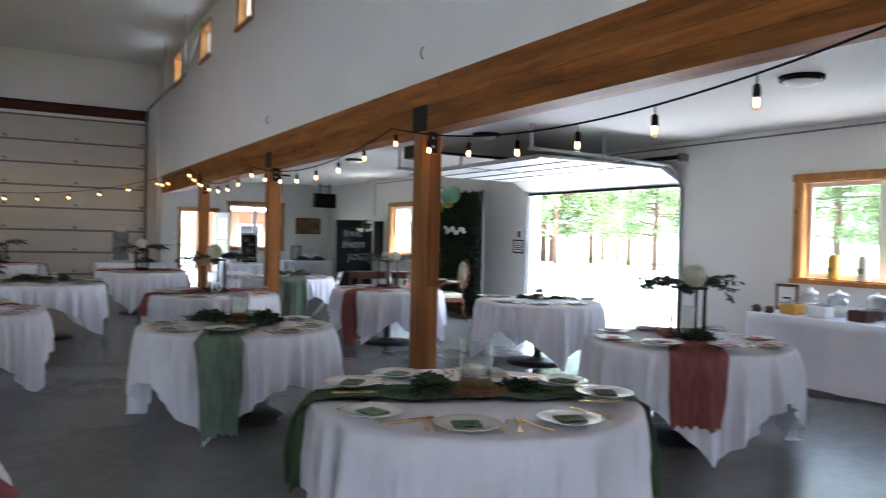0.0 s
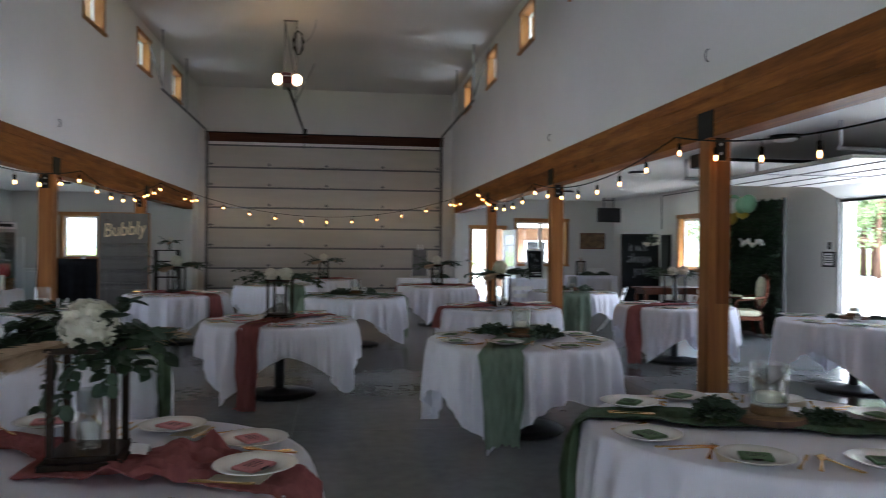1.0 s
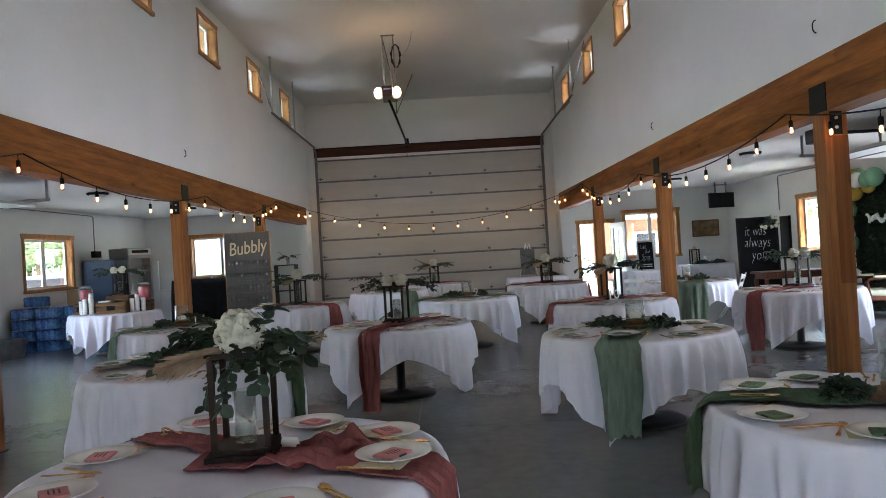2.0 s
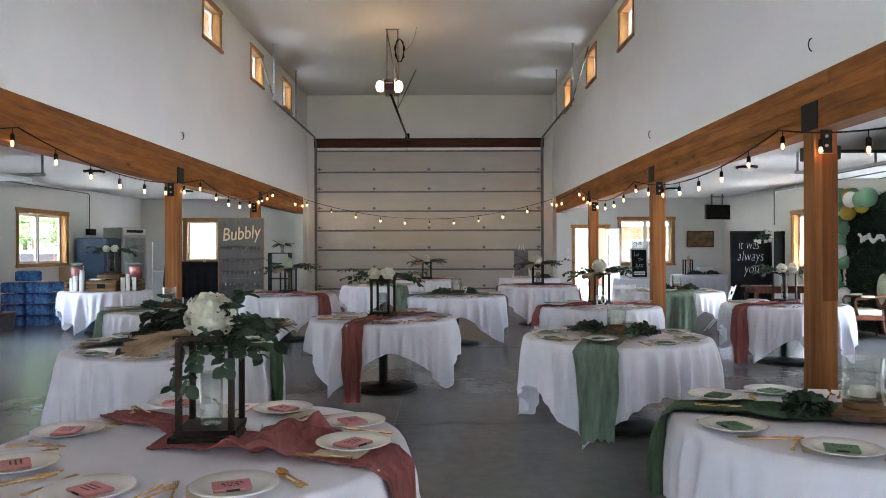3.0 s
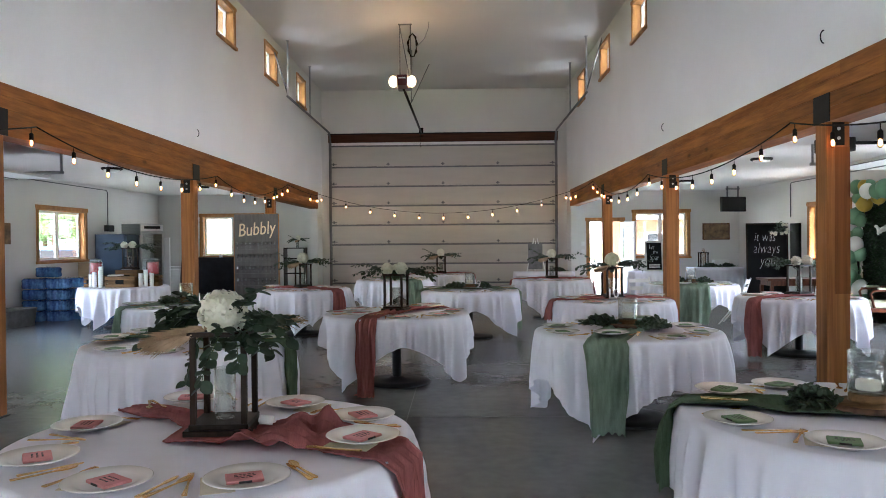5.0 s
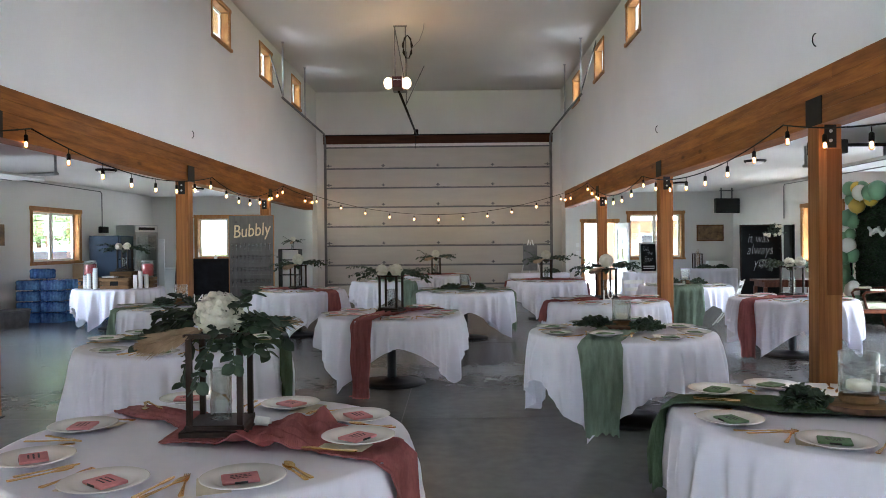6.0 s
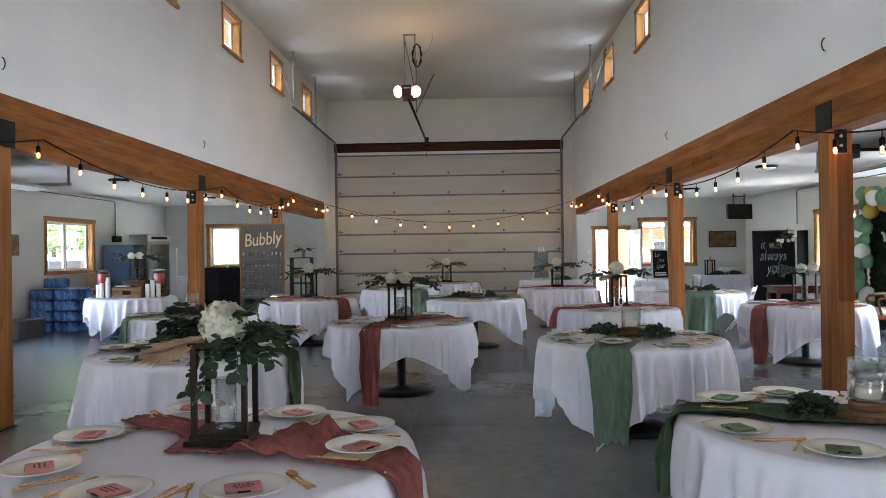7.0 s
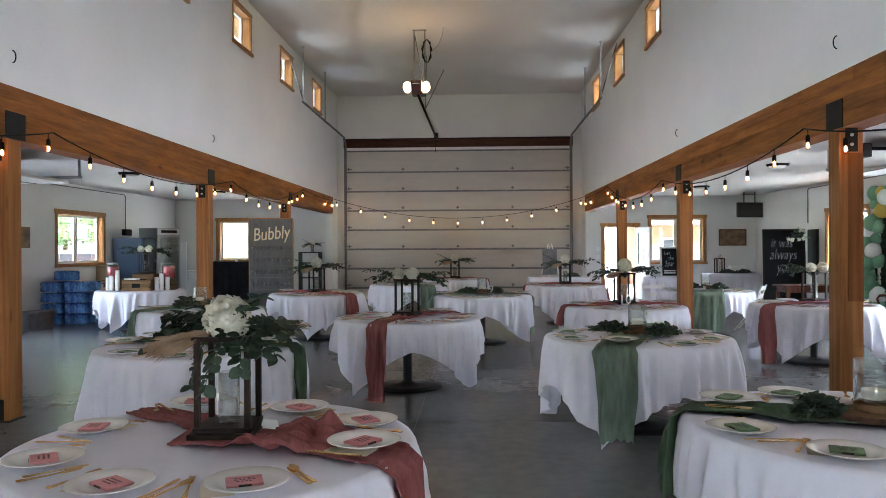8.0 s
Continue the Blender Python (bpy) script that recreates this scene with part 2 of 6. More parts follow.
def lathe(bm, profile, seg=24, at=(0, 0, 0), cap=True):
    """Turns a profile of (radius, height) about the upright line through at."""
    rings = []
    for r, z in profile:
        rings.append([bm.verts.new((at[0] + r * math.cos(2 * math.pi * k / seg), at[1] + r * math.sin(2 * math.pi * k / seg), at[2] + z)) for k in range(seg)])
    for a, b in zip(rings, rings[1:]):
        for k in range(seg):
            f = bm.faces.new((a[k], a[(k + 1) % seg], b[(k + 1) % seg], b[k]))
            f.smooth = True
    if cap:
        bm.faces.new(rings[0][::-1])
        bm.faces.new(rings[-1])
    return bm


def turned(profile, seg=24, at=(0, 0, 0), cap=True):
    return lathe(bmesh.new(), profile, seg, at, cap)


def tube(bm, pts, r, seg=6, r_end=None):
    pts = [Vector(p) for p in pts]
    rings = []
    for i, p in enumerate(pts):
        d = (pts[min(i + 1, len(pts) - 1)] - pts[max(i - 1, 0)]).normalized()
        s = d.orthogonal().normalized()
        t = d.cross(s)
        if rings:
            ref = rings[-1][0].co - pts[i - 1]
            ref = (ref - d * ref.dot(d))
            if ref.length > 1e-6:
                s = ref.normalized()
                t = d.cross(s)
        rr = r + ((r_end if r_end is not None else r) - r) * i / max(1, len(pts) - 1)
        rings.append([bm.verts.new(p + rr * (math.cos(2 * math.pi * k / seg) * s + math.sin(2 * math.pi * k / seg) * t)) for k in range(seg)])
    for a, b in zip(rings, rings[1:]):
        for k in range(seg):
            bm.faces.new((a[k], a[(k + 1) % seg], b[(k + 1) % seg], b[k])).smooth = True
    bm.faces.new(rings[0][::-1])
    bm.faces.new(rings[-1])
    return bm


def ball(bm, c, r, squash=(1, 1, 1), seg=14, rings=8):
    m = Matrix.Translation(c) @ Matrix.Diagonal((r * squash[0], r * squash[1], r * squash[2], 1))
    got = bmesh.ops.create_uvsphere(bm, u_segments=seg, v_segments=rings, radius=1, matrix=m)
    for f in {f for v in got["verts"] for f in v.link_faces}:
        f.smooth = True
    return bm


def mesh_of(name, bm, material):
    me = bpy.data.meshes.new(name)
    bmesh.ops.recalc_face_normals(bm, faces=bm.faces)
    bm.to_mesh(me)
    bm.free()
    me.materials.append(material)
    return me


def part(name, bm, material, parent, label=""):
    ob = new(name, bm if isinstance(bm, bpy.types.Mesh) else mesh_of(name, bm, material))
    ob.parent = parent
    return tagged(ob, label)


def single(name, bm, material, label, category, m=None, group="", kind=""):
    ob = new(name, bm if isinstance(bm, bpy.types.Mesh) else mesh_of(name, bm, material))
    if m is not None:
        ob.matrix_basis = m
    return tagged(ob, label, category, group, kind)


def thing(name, label, category, m=None, group="", kind=""):
    ob = new(name)
    ob.empty_display_size = 0.1
    if m is not None:
        ob.matrix_basis = m
    return tagged(ob, label, category, group, kind)


def letters(text, size, depth=0.004, shear=0.0, align="CENTER", thin=0.0):
    """Built-in lettering as a mesh, standing in the x-z plane and read from -y."""
    cu = bpy.data.curves.new("letters", "FONT")
    cu.body, cu.size, cu.extrude, cu.shear, cu.align_x, cu.align_y, cu.resolution_u = text, size, depth / 2, shear, align, "CENTER", 3
    cu.offset = -thin
    ob = bpy.data.objects.new("letters", cu)
    me = bpy.data.meshes.new_from_object(ob)
    bpy.data.objects.remove(ob)
    me.transform(pose(0, 0, 0, 90))
    me.materials.clear()
    return me


def lettering(name, text, size, material, parent, m, depth=0.004, shear=0.0, thin=0.0):
    me = letters(text, size, depth, shear, thin=thin)
    me.materials.append(material)
    ob = part(name, me, material, parent)
    ob.matrix_basis = m
    return ob


def wall_mesh(axis, at, thick, u0, u1, z0, z1, holes):
    """A wall sheet of that thickness with holes (u0, u1, z0, z1) right through it."""
    us = sorted({u0, u1, *(h[0] for h in holes), *(h[1] for h in holes)})
    zs = sorted({z0, z1, *(h[2] for h in holes), *(h[3] for h in holes)})
    us, zs = [u for u in us if u0 <= u <= u1], [z for z in zs if z0 <= z <= z1]
    solid = {(i, j): not any(h[0] < (us[i] + us[i + 1]) / 2 < h[1] and h[2] < (zs[j] + zs[j + 1]) / 2 < h[3] for h in holes)
             for i in range(len(us) - 1) for j in range(len(zs) - 1)}
    bm = bmesh.new()
    made = {}

    def v(u, w, z):
        k = (round(u, 4), round(w, 4), round(z, 4))
        if k not in made:
            made[k] = bm.verts.new((w, u, z) if axis == "x" else (u, w, z))
        return made[k]

    a, b = at, at + thick
    for (i, j), s in solid.items():
        if not s:
            continue
        p, q, r, t = us[i], us[i + 1], zs[j], zs[j + 1]
        for w in (a, b):
            bm.faces.new((v(p, w, r), v(q, w, r), v(q, w, t), v(p, w, t)))
        for di, dj, e in ((-1, 0, ((p, r), (p, t))), (1, 0, ((q, r), (q, t))), (0, -1, ((p, r), (q, r))), (0, 1, ((p, t), (q, t)))):
            if not solid.get((i + di, j + dj), False):
                (e1, f1), (e2, f2) = e
                bm.faces.new((v(e1, a, f1), v(e2, a, f2), v(e2, b, f2), v(e1, b, f1)))
    return bm


# ---- the shell of the hall ----
XL, XR, YF, YB = -9.35, 7.70, 21.45, -4.2      # side walls, far wall, rear wall
NL, NR = -4.47, 2.72                           # faces of the nave
ZA, ZN = 2.97, 6.0                             # ceilings of aisles and nave
BEAM0, BEAM1 = 2.50, 2.97
BAY, POST1 = 4.877, 6.10

CLERE = [(y, y + 0.94) for y in (-3.1, -0.05, 3.0, 6.05, 9.1, 12.12, 15.17, 18.2)]
CZ = (5.08, 5.74)
GDOOR_R, GDOOR_L = (7.52, 11.08, 0.0, 2.40), (7.52, 11.08, 0.0, 2.40)
DAYGAP_R, DAYGAP_L = (-2.9, -1.5, 0.0, 2.30), (-2.9, -1.5, 0.0, 2.30)            # unseen openings added to the side walls to let in daylight
WIN_R = [(3.75, 5.60, 1.12, 2.30), (15.3, 17.08, 1.06, 2.28)]
WIN_L = [(15.2, 17.15, 1.18, 2.30)]
FAR = {"door_l": (-4.10, 2.30, 0.0, 4.37), "door_s": (3.36, 4.28, 0.0, 2.10), "win_r": (4.70, 6.20, 1.05, 2.33), "win_l": (-8.02, -6.30, 1.16, 2.33)}

floor = single("floor", boxes((XL - 0.2, XR + 0.2, YB - 0.2, YF + 0.2, -0.12, 0)), M_FLOOR, "smooth sealed grey concrete floor with cut joints", "floor", kind="structure")
for xx in (NL - 0.1, -0.87, NR + 0.1):
    part("control_joint", boxes((xx - 0.004, xx + 0.004, YB, YF, 0.0005, 0.0015)), M_JOINT, floor)
for yy in (-3.6, POST1 - BAY, POST1, POST1 + BAY, POST1 + 2 * BAY):
    part("control_joint", boxes((XL, XR, yy - 0.004, yy + 0.004, 0.0005, 0.0015)), M_JOINT, floor)

single("wall_far", wall_mesh("y", YF, 0.2, XL - 0.2, XR + 0.2, 0, ZA, list(FAR.values())), M_WALL, "white painted far wall with doors and windows", "wall", kind="structure")
single("wall_far_gable", wall_mesh("y", YF, 0.2, NL - 0.2, NR + 0.2, ZA, ZN, [(-4.10, 2.30, ZA, 4.37)]), M_WALL, "white painted wall above the large sectional door", "wall", kind="structure")
single("wall_right", wall_mesh("x", XR, 0.2, YB, YF, 0, ZA, [GDOOR_R, DAYGAP_R, *WIN_R]), M_WALL, "white painted side wall with an open overhead door", "wall", kind="structure")
single("wall_left", wall_mesh("x", XL - 0.2, 0.2, YB, YF, 0, ZA, [GDOOR_L, DAYGAP_L, *WIN_L]), M_WALL, "white painted side wall with a sliding window", "wall", kind="structure")
# The rear opening is unseen, added to light the table fronts.
single("wall_rear", wall_mesh("y", YB - 0.2, 0.2, XL - 0.2, XR + 0.2, 0, ZN, [(-1.6, -0.1, 0.0, 2.1)]), M_WALL, "plain white painted rear wall with an opening added for daylight", "wall", kind="structure")
for nm, x in (("nave_wall_left", NL - 0.2), ("nave_wall_right", NR)):
    single(nm, wall_mesh("x", x, 0.2, YB, YF, BEAM1, ZN, [(a, b, *CZ) for a, b in CLERE]), M_WALL, "tall white upper wall with small high windows", "wall", kind="structure")
    single(nm + "_pier", boxes((x, x + 0.2, 20.72, YF, 0, BEAM1)), M_WALL, "white wall end beside the large door", "wall", kind="structure")
single("ceiling_nave", boxes((NL - 0.2, NR + 0.2, YB - 0.2, YF + 0.2, ZN, ZN + 0.15)), M_CEIL, "smooth white nave ceiling", "ceiling", kind="structure")
single("ceiling_left", boxes((XL - 0.2, NL - 0.2, YB, YF + 0.2, ZA, ZA + 0.12)), M_CEIL, "smooth white aisle ceiling", "ceiling", kind="structure")
single("ceiling_right", boxes((NR + 0.2, XR + 0.2, YB, YF + 0.2, ZA, ZA + 0.12)), M_CEIL, "smooth white aisle ceiling", "ceiling", kind="structure")
for nm, x0, x1, z0, z1 in (("roof_left", XL - 0.7, NL - 0.21, 3.15, 4.1), ("roof_right", XR + 0.7, NR + 0.21, 3.15, 4.1)):
    bm = bmesh.new()
    vs = [bm.verts.new(p) for p in ((x0, YB - 0.5, z0), (x0, YF + 0.5, z0), (x1, YF + 0.5, z1), (x1, YB - 0.5, z1))]
    low = [bm.verts.new(v.co - Vector((0, 0, 0.05))) for v in vs]
    bm.faces.new(vs), bm.faces.new(low[::-1])
    for k in range(4):
        bm.faces.new((vs[k], vs[(k + 1) % 4], low[(k + 1) % 4], low[k]))
    single(nm, bm, M_LEANTO, "dark metal lean-to roof", "roof", kind="structure")


# Unseen eaves, added to keep sky light off the upper nave.
for nm, x0, x1 in (("eave_left", NL - 0.95, NL - 0.201), ("eave_right", NR + 0.201, NR + 0.95)):
    single(nm, boxes((x0, x1, YB - 0.5, YF + 0.5, ZN - 0.02, ZN + 0.15)), M_TRIM, "unseen pine-boarded eave added to shade the small high windows", "eave", kind="structure")


# ---- beams and posts ----
def beam(x):
    b = thing("beam", "long brown glulam timber beam under the upper wall", "beam", kind="structure", group="nave beams")
    hs = (BEAM1 - BEAM0) / 4
    for k in range(4):
        for a, c in ((YB, 3.1 + k * 0.9), (3.1 + k * 0.9, 12.4 + (k % 2) * 2.7), (12.4 + (k % 2) * 2.7, 20.72)):
            part("lamination", boxes((x - 0.02, x + 0.22, a + 0.001, c - 0.001, BEAM0 + k * hs + 0.0012, BEAM0 + (k + 1) * hs - 0.0012), bevel=0.003), M_BEAM_Y, b)
    return b


beam(NL - 0.2)
beam(NR)


def post(x, y, inner):
    """inner: +1 where the nave lies towards +x."""
    p = thing("post", "square brown timber post with black steel brackets", "post", pose(x, y, 0), group="timber posts")
    part("shaft", boxes((-0.097, 0.097, -0.097, 0.097, 0.012, BEAM0), bevel=0.006), M_POST, p)
    part("base_plate", boxes((-0.115, 0.115, -0.115, 0.115, 0, 0.012)), M_STEEL, p)
    side = (0.107 if inner > 0 else 0.087) * inner
    part("cover_plate", boxes((min(side, side + 0.008 * inner), max(side, side + 0.008 * inner), -0.14, 0.14, BEAM0 + 0.0, BEAM0 + 0.24), bevel=0.002), M_STEEL, p, "black steel cover plate on the beam")
    tab = part("bracket", boxes((-0.05, 0.05, -0.107, -0.098, BEAM0 - 0.2, BEAM0 - 0.005), bevel=0.002), M_STEEL, p)
    for dz in (0.05, 0.13):
        b = bmesh.new()
        lathe(b, [(0.014, 0), (0.014, 0.01)], 8)
        bo = part("bolt", b, M_GALV, tab)
        bo.matrix_basis = pose(0, -0.106, BEAM0 - dz - 0.01, 90)
    part("foot_strap", boxes((-0.05, 0.05, -0.104, -0.098, 0.012, 0.2), bevel=0.002), M_STEEL, p)
    return p


for k in (-2, -1, 0, 1, 2):
    post(NL - 0.085, POST1 + k * BAY, 1)
    p = post(NR + 0.065, POST1 + k * BAY, -1)
    if k == 0:
        # Thin darker board over part of the upper front face.
        part("splice_board", boxes((-0.03, 0.0965, -0.104, -0.0975, 1.05, BEAM0 - 0.21), bevel=0.002), M_POSTDARK, p, "thin darker brown board on the upper half")


# ---- windows ----
def window(name, axis, at, inward, u0, u1, z0, z1, label, panes=2, trim=0.09, thick=0.2, grid=False, vinyl=True):
    """A timber-cased window in a wall opening. at: the room face of the wall; inward: which way the room lies."""
    w = thing(name, label, "window", kind="structure")

    def bx(a, b, d0, d1, c, d):
        d0, d1 = sorted((at + d0 * inward, at + d1 * inward))
        return (d0, d1, a, b, c, d) if axis == "x" else (a, b, d0, d1, c, d)

    t = trim
    for nm, r in (("casing", (u0 - t, u0, 0.001, 0.022, z0, z1)), ("casing", (u1, u1 + t, 0.001, 0.022, z0, z1)),
                  ("head_casing", (u0 - t - 0.02, u1 + t + 0.02, 0.001, 0.03, z1, z1 + t)), ("sill", (u0 - t - 0.02, u1 + t + 0.02, 0.001, 0.05, z0 - 0.055, z0))):
        part(nm, boxes(bx(*r), bevel=0.003), M_TRIM, w)
    j = 0.018
    for r in ((u0, u0 + j, 0.0, -thick * 0.72, z0, z1), (u1 - j, u1, 0.0, -thick * 0.72, z0, z1), (u0 + j, u1 - j, 0.0, -thick * 0.72, z1 - j, z1), (u0 + j, u1 - j, 0.0, -thick * 0.72, z0, z0 + j)):
        part("jamb", boxes(bx(*r)), M_TRIM, w)
    f = 0.05 if vinyl else 0.03
    a, b, c, d = u0 + j, u1 - j, z0 + j, z1 - j
    step = (b - a) / panes
    for k in range(panes):
        p0, p1 = a + k * step, a + (k + 1) * step
        dd = -thick * (0.62 if k % 2 else 0.74)
        sash = part("sash", boxes(bx(p0, p0 + f, dd, dd - 0.035, c, d), bx(p1 - f, p1, dd, dd - 0.035, c, d), bx(p0 + f, p1 - f, dd, dd - 0.035, d - f, d), bx(p0 + f, p1 - f, dd, dd - 0.035, c, c + f)), M_VINYL, w)
        g = part("pane", boxes(bx(p0 + f, p1 - f, dd - 0.014, dd - 0.02, c + f, d - f)), M_PANE, sash)
        g.visible_shadow = False
        if grid:
            part("muntin", boxes(bx(p0 + f, p1 - f, dd - 0.008, dd - 0.013, d - f - 0.14, d - f - 0.125)), M_VINYL, sash)
    return w


for k, (a, b) in enumerate(CLERE):
    window("window_high", "x", NL, 1, a, b, *CZ, "small high window with golden pine casing", panes=1, trim=0.055, vinyl=False)
    window("window_high", "x", NR, -1, a, b, *CZ, "small high window with golden pine casing", panes=1, trim=0.055, vinyl=False)
window("window_1", "x", XR, -1, *WIN_R[0], "sliding white window with pine casing", grid=True)
window("window_2", "x", XR, -1, *WIN_R[1], "sliding white window with pine casing")
window("window_3", "x", XL, 1, *WIN_L[0], "sliding white window with pine casing", grid=True)
window("window_4", "y", YF, -1, *FAR["win_r"], "two-part white window with pine casing beside the door", grid=True)
window("window_5", "y", YF, -1, *FAR["win_l"], "sliding white window with pine casing")


# ---- doors ----
def entry_door():
    d = thing("door_1", "open white glazed entry door with pine casing", "door", kind="structure")
    a, b, c, e = FAR["door_s"]
    for nm, r in (("casing", (a - 0.09, a, YF - 0.022, YF - 0.001, 0, e)), ("casing", (b, b + 0.09, YF - 0.022, YF - 0.001, 0, e)), ("head_casing", (a - 0.12, b + 0.12, YF - 0.03, YF - 0.001, e, e + 0.095))):
        part(nm, boxes(r, bevel=0.003), M_TRIM, d)
    for r in ((a, a + 0.02, YF, YF + 0.17, 0, e), (b - 0.02, b, YF, YF + 0.17, 0, e), (a + 0.02, b - 0.02, YF, YF + 0.17, e - 0.02, e)):
        part("jamb", boxes(r), M_TRIM, d)
    leaf = part("leaf", boxes((-0.88, -0.74, -0.022, 0.022, 0.01, 2.06), (-0.14, 0, -0.022, 0.022, 0.01, 2.06), (-0.74, -0.14, -0.022, 0.022, 0.01, 1.0), (-0.74, -0.14, -0.022, 0.022, 1.9, 2.06), bevel=0.004), M_WHITE, d, "white glazed door leaf standing open into the room")
    leaf.matrix_basis = pose(b + 0.0, YF - 0.035, 0, 0, 0, 103)
    g = part("pane", boxes((-0.74, -0.14, -0.004, 0.004, 1.0, 1.9)), M_PANE, leaf)
    g.visible_shadow = False
    for z in (1.3, 1.6):
        part("muntin", boxes((-0.74, -0.14, -0.012, 0.012, z - 0.012, z + 0.012)), M_WHITE, leaf)
    part("muntin", boxes((-0.452, -0.428, -0.011, 0.011, 1.0, 1.9)), M_WHITE, leaf)
    h = bmesh.new()
    tube(h, [(-0.82, -0.03, 0.98), (-0.82, -0.07, 0.98), (-0.72, -0.07, 0.98)], 0.009)
    part("handle", h, M_GALV, leaf)


entry_door()


def big_door():
    d = thing("door_2", "large cream sectional overhead door, closed", "door", kind="structure")
    x0, x1 = FAR["door_l"][0] - 0.06, FAR["door_l"][1] + 0.06
    y0, y1 = YF - 0.075, YF - 0.02
    edges = [0.005, 0.36] + [0.923 + 0.5667 * k for k in range(6)] + [4.375]
    for k, (a, b) in enumerate(zip(edges, edges[1:])):
        p = part("panel", boxes((x0, x1, y0, y1, a + 0.004, b - 0.004), bevel=0.004), M_DOORPANEL, d)
        part("rail", boxes((x0, x1, y0 - 0.012, y0 - 0.001, b - 0.05, b - 0.008)), M_TRACK, p, "grey steel stiffening rail")
        part("rail", boxes((x0, x1, y0 - 0.006, y0 - 0.001, a + 0.008, a + 0.022)), M_DOORPANEL, p)
        if k:
            for h in range(5):
                hx = x0 + 0.06 + (x1 - x0 - 0.12) * h / 4
                w = 0.09 if h in (0, 4) else 0.05
                part("hinge", boxes((hx - w, hx + w, y0 - 0.03, y0 - 0.013, a + 0.045, a + 0.07), (hx - 0.02, hx + 0.02, y0 - 0.035, y0 - 0.013, a + 0.02, a + 0.1)), M_TRACK, p)
    # Unseen black backing sheet, added to stop daylight leaking between the panels.
    part("seal", boxes((x0 + 0.02, x1 - 0.02, y1 + 0.001, y1 + 0.012, 0.0, 4.40)), M_BLACK, d)
    part("header", boxes((x0 - 0.1, x1 + 0.1, YF - 0.06, YF - 0.001, 4.46, 4.72), bevel=0.006), M_HEADER, d, "dark brown timber header board")
    part("weather_strip", boxes((x0 - 0.02, x1 + 0.02, YF - 0.09, YF - 0.02, 4.38, 4.45)), M_WHITE, d)
    sh = bmesh.new()
    tube(sh, [(x0 - 0.1, YF - 0.14, 4.70), (x1 + 0.1, YF - 0.14, 4.70)], 0.016, 8)
    part("spring_shaft", sh, M_STEEL, d)
    for xx, s in ((x0 - 0.02, -1), (x1 + 0.02, 1)):
        t = part("track", boxes((xx - 0.02, xx + 0.02, YF - 0.13, YF - 0.08, 0.0, 4.45), (xx + s * 0.02, xx + s * 0.06, YF - 0.1, YF - 0.001, 0.0, 4.45)), M_TRACK, d)
        b = bmesh.new()
        pts = [(xx, YF - 0.11, 4.4), (xx, YF - 0.2, 4.6), (xx, YF - 0.4, 4.72)]
        tube(b, pts + [(xx, 15.95, 4.76)], 0.028, 6)
        part("horizontal_track", b, M_TRACK, d)
        for yy in (16.0, 18.4):
            part("hanger", boxes((xx - 0.018, xx + 0.018, yy - 0.018, yy + 0.018, 4.76, ZN - 0.002)), M_GALV, d)
            part("hanger_foot", boxes((xx - 0.035, xx + 0.035, yy - 0.03, yy + 0.03, ZN - 0.012, ZN - 0.002)), M_GALV, d)
        b = bmesh.new()
        tube(b, [(xx, 16.0, 4.80), (xx + s * 0.36, 16.0, 5.98)], 0.016, 5)
        part("brace", b, M_TRACK, d)


big_door()


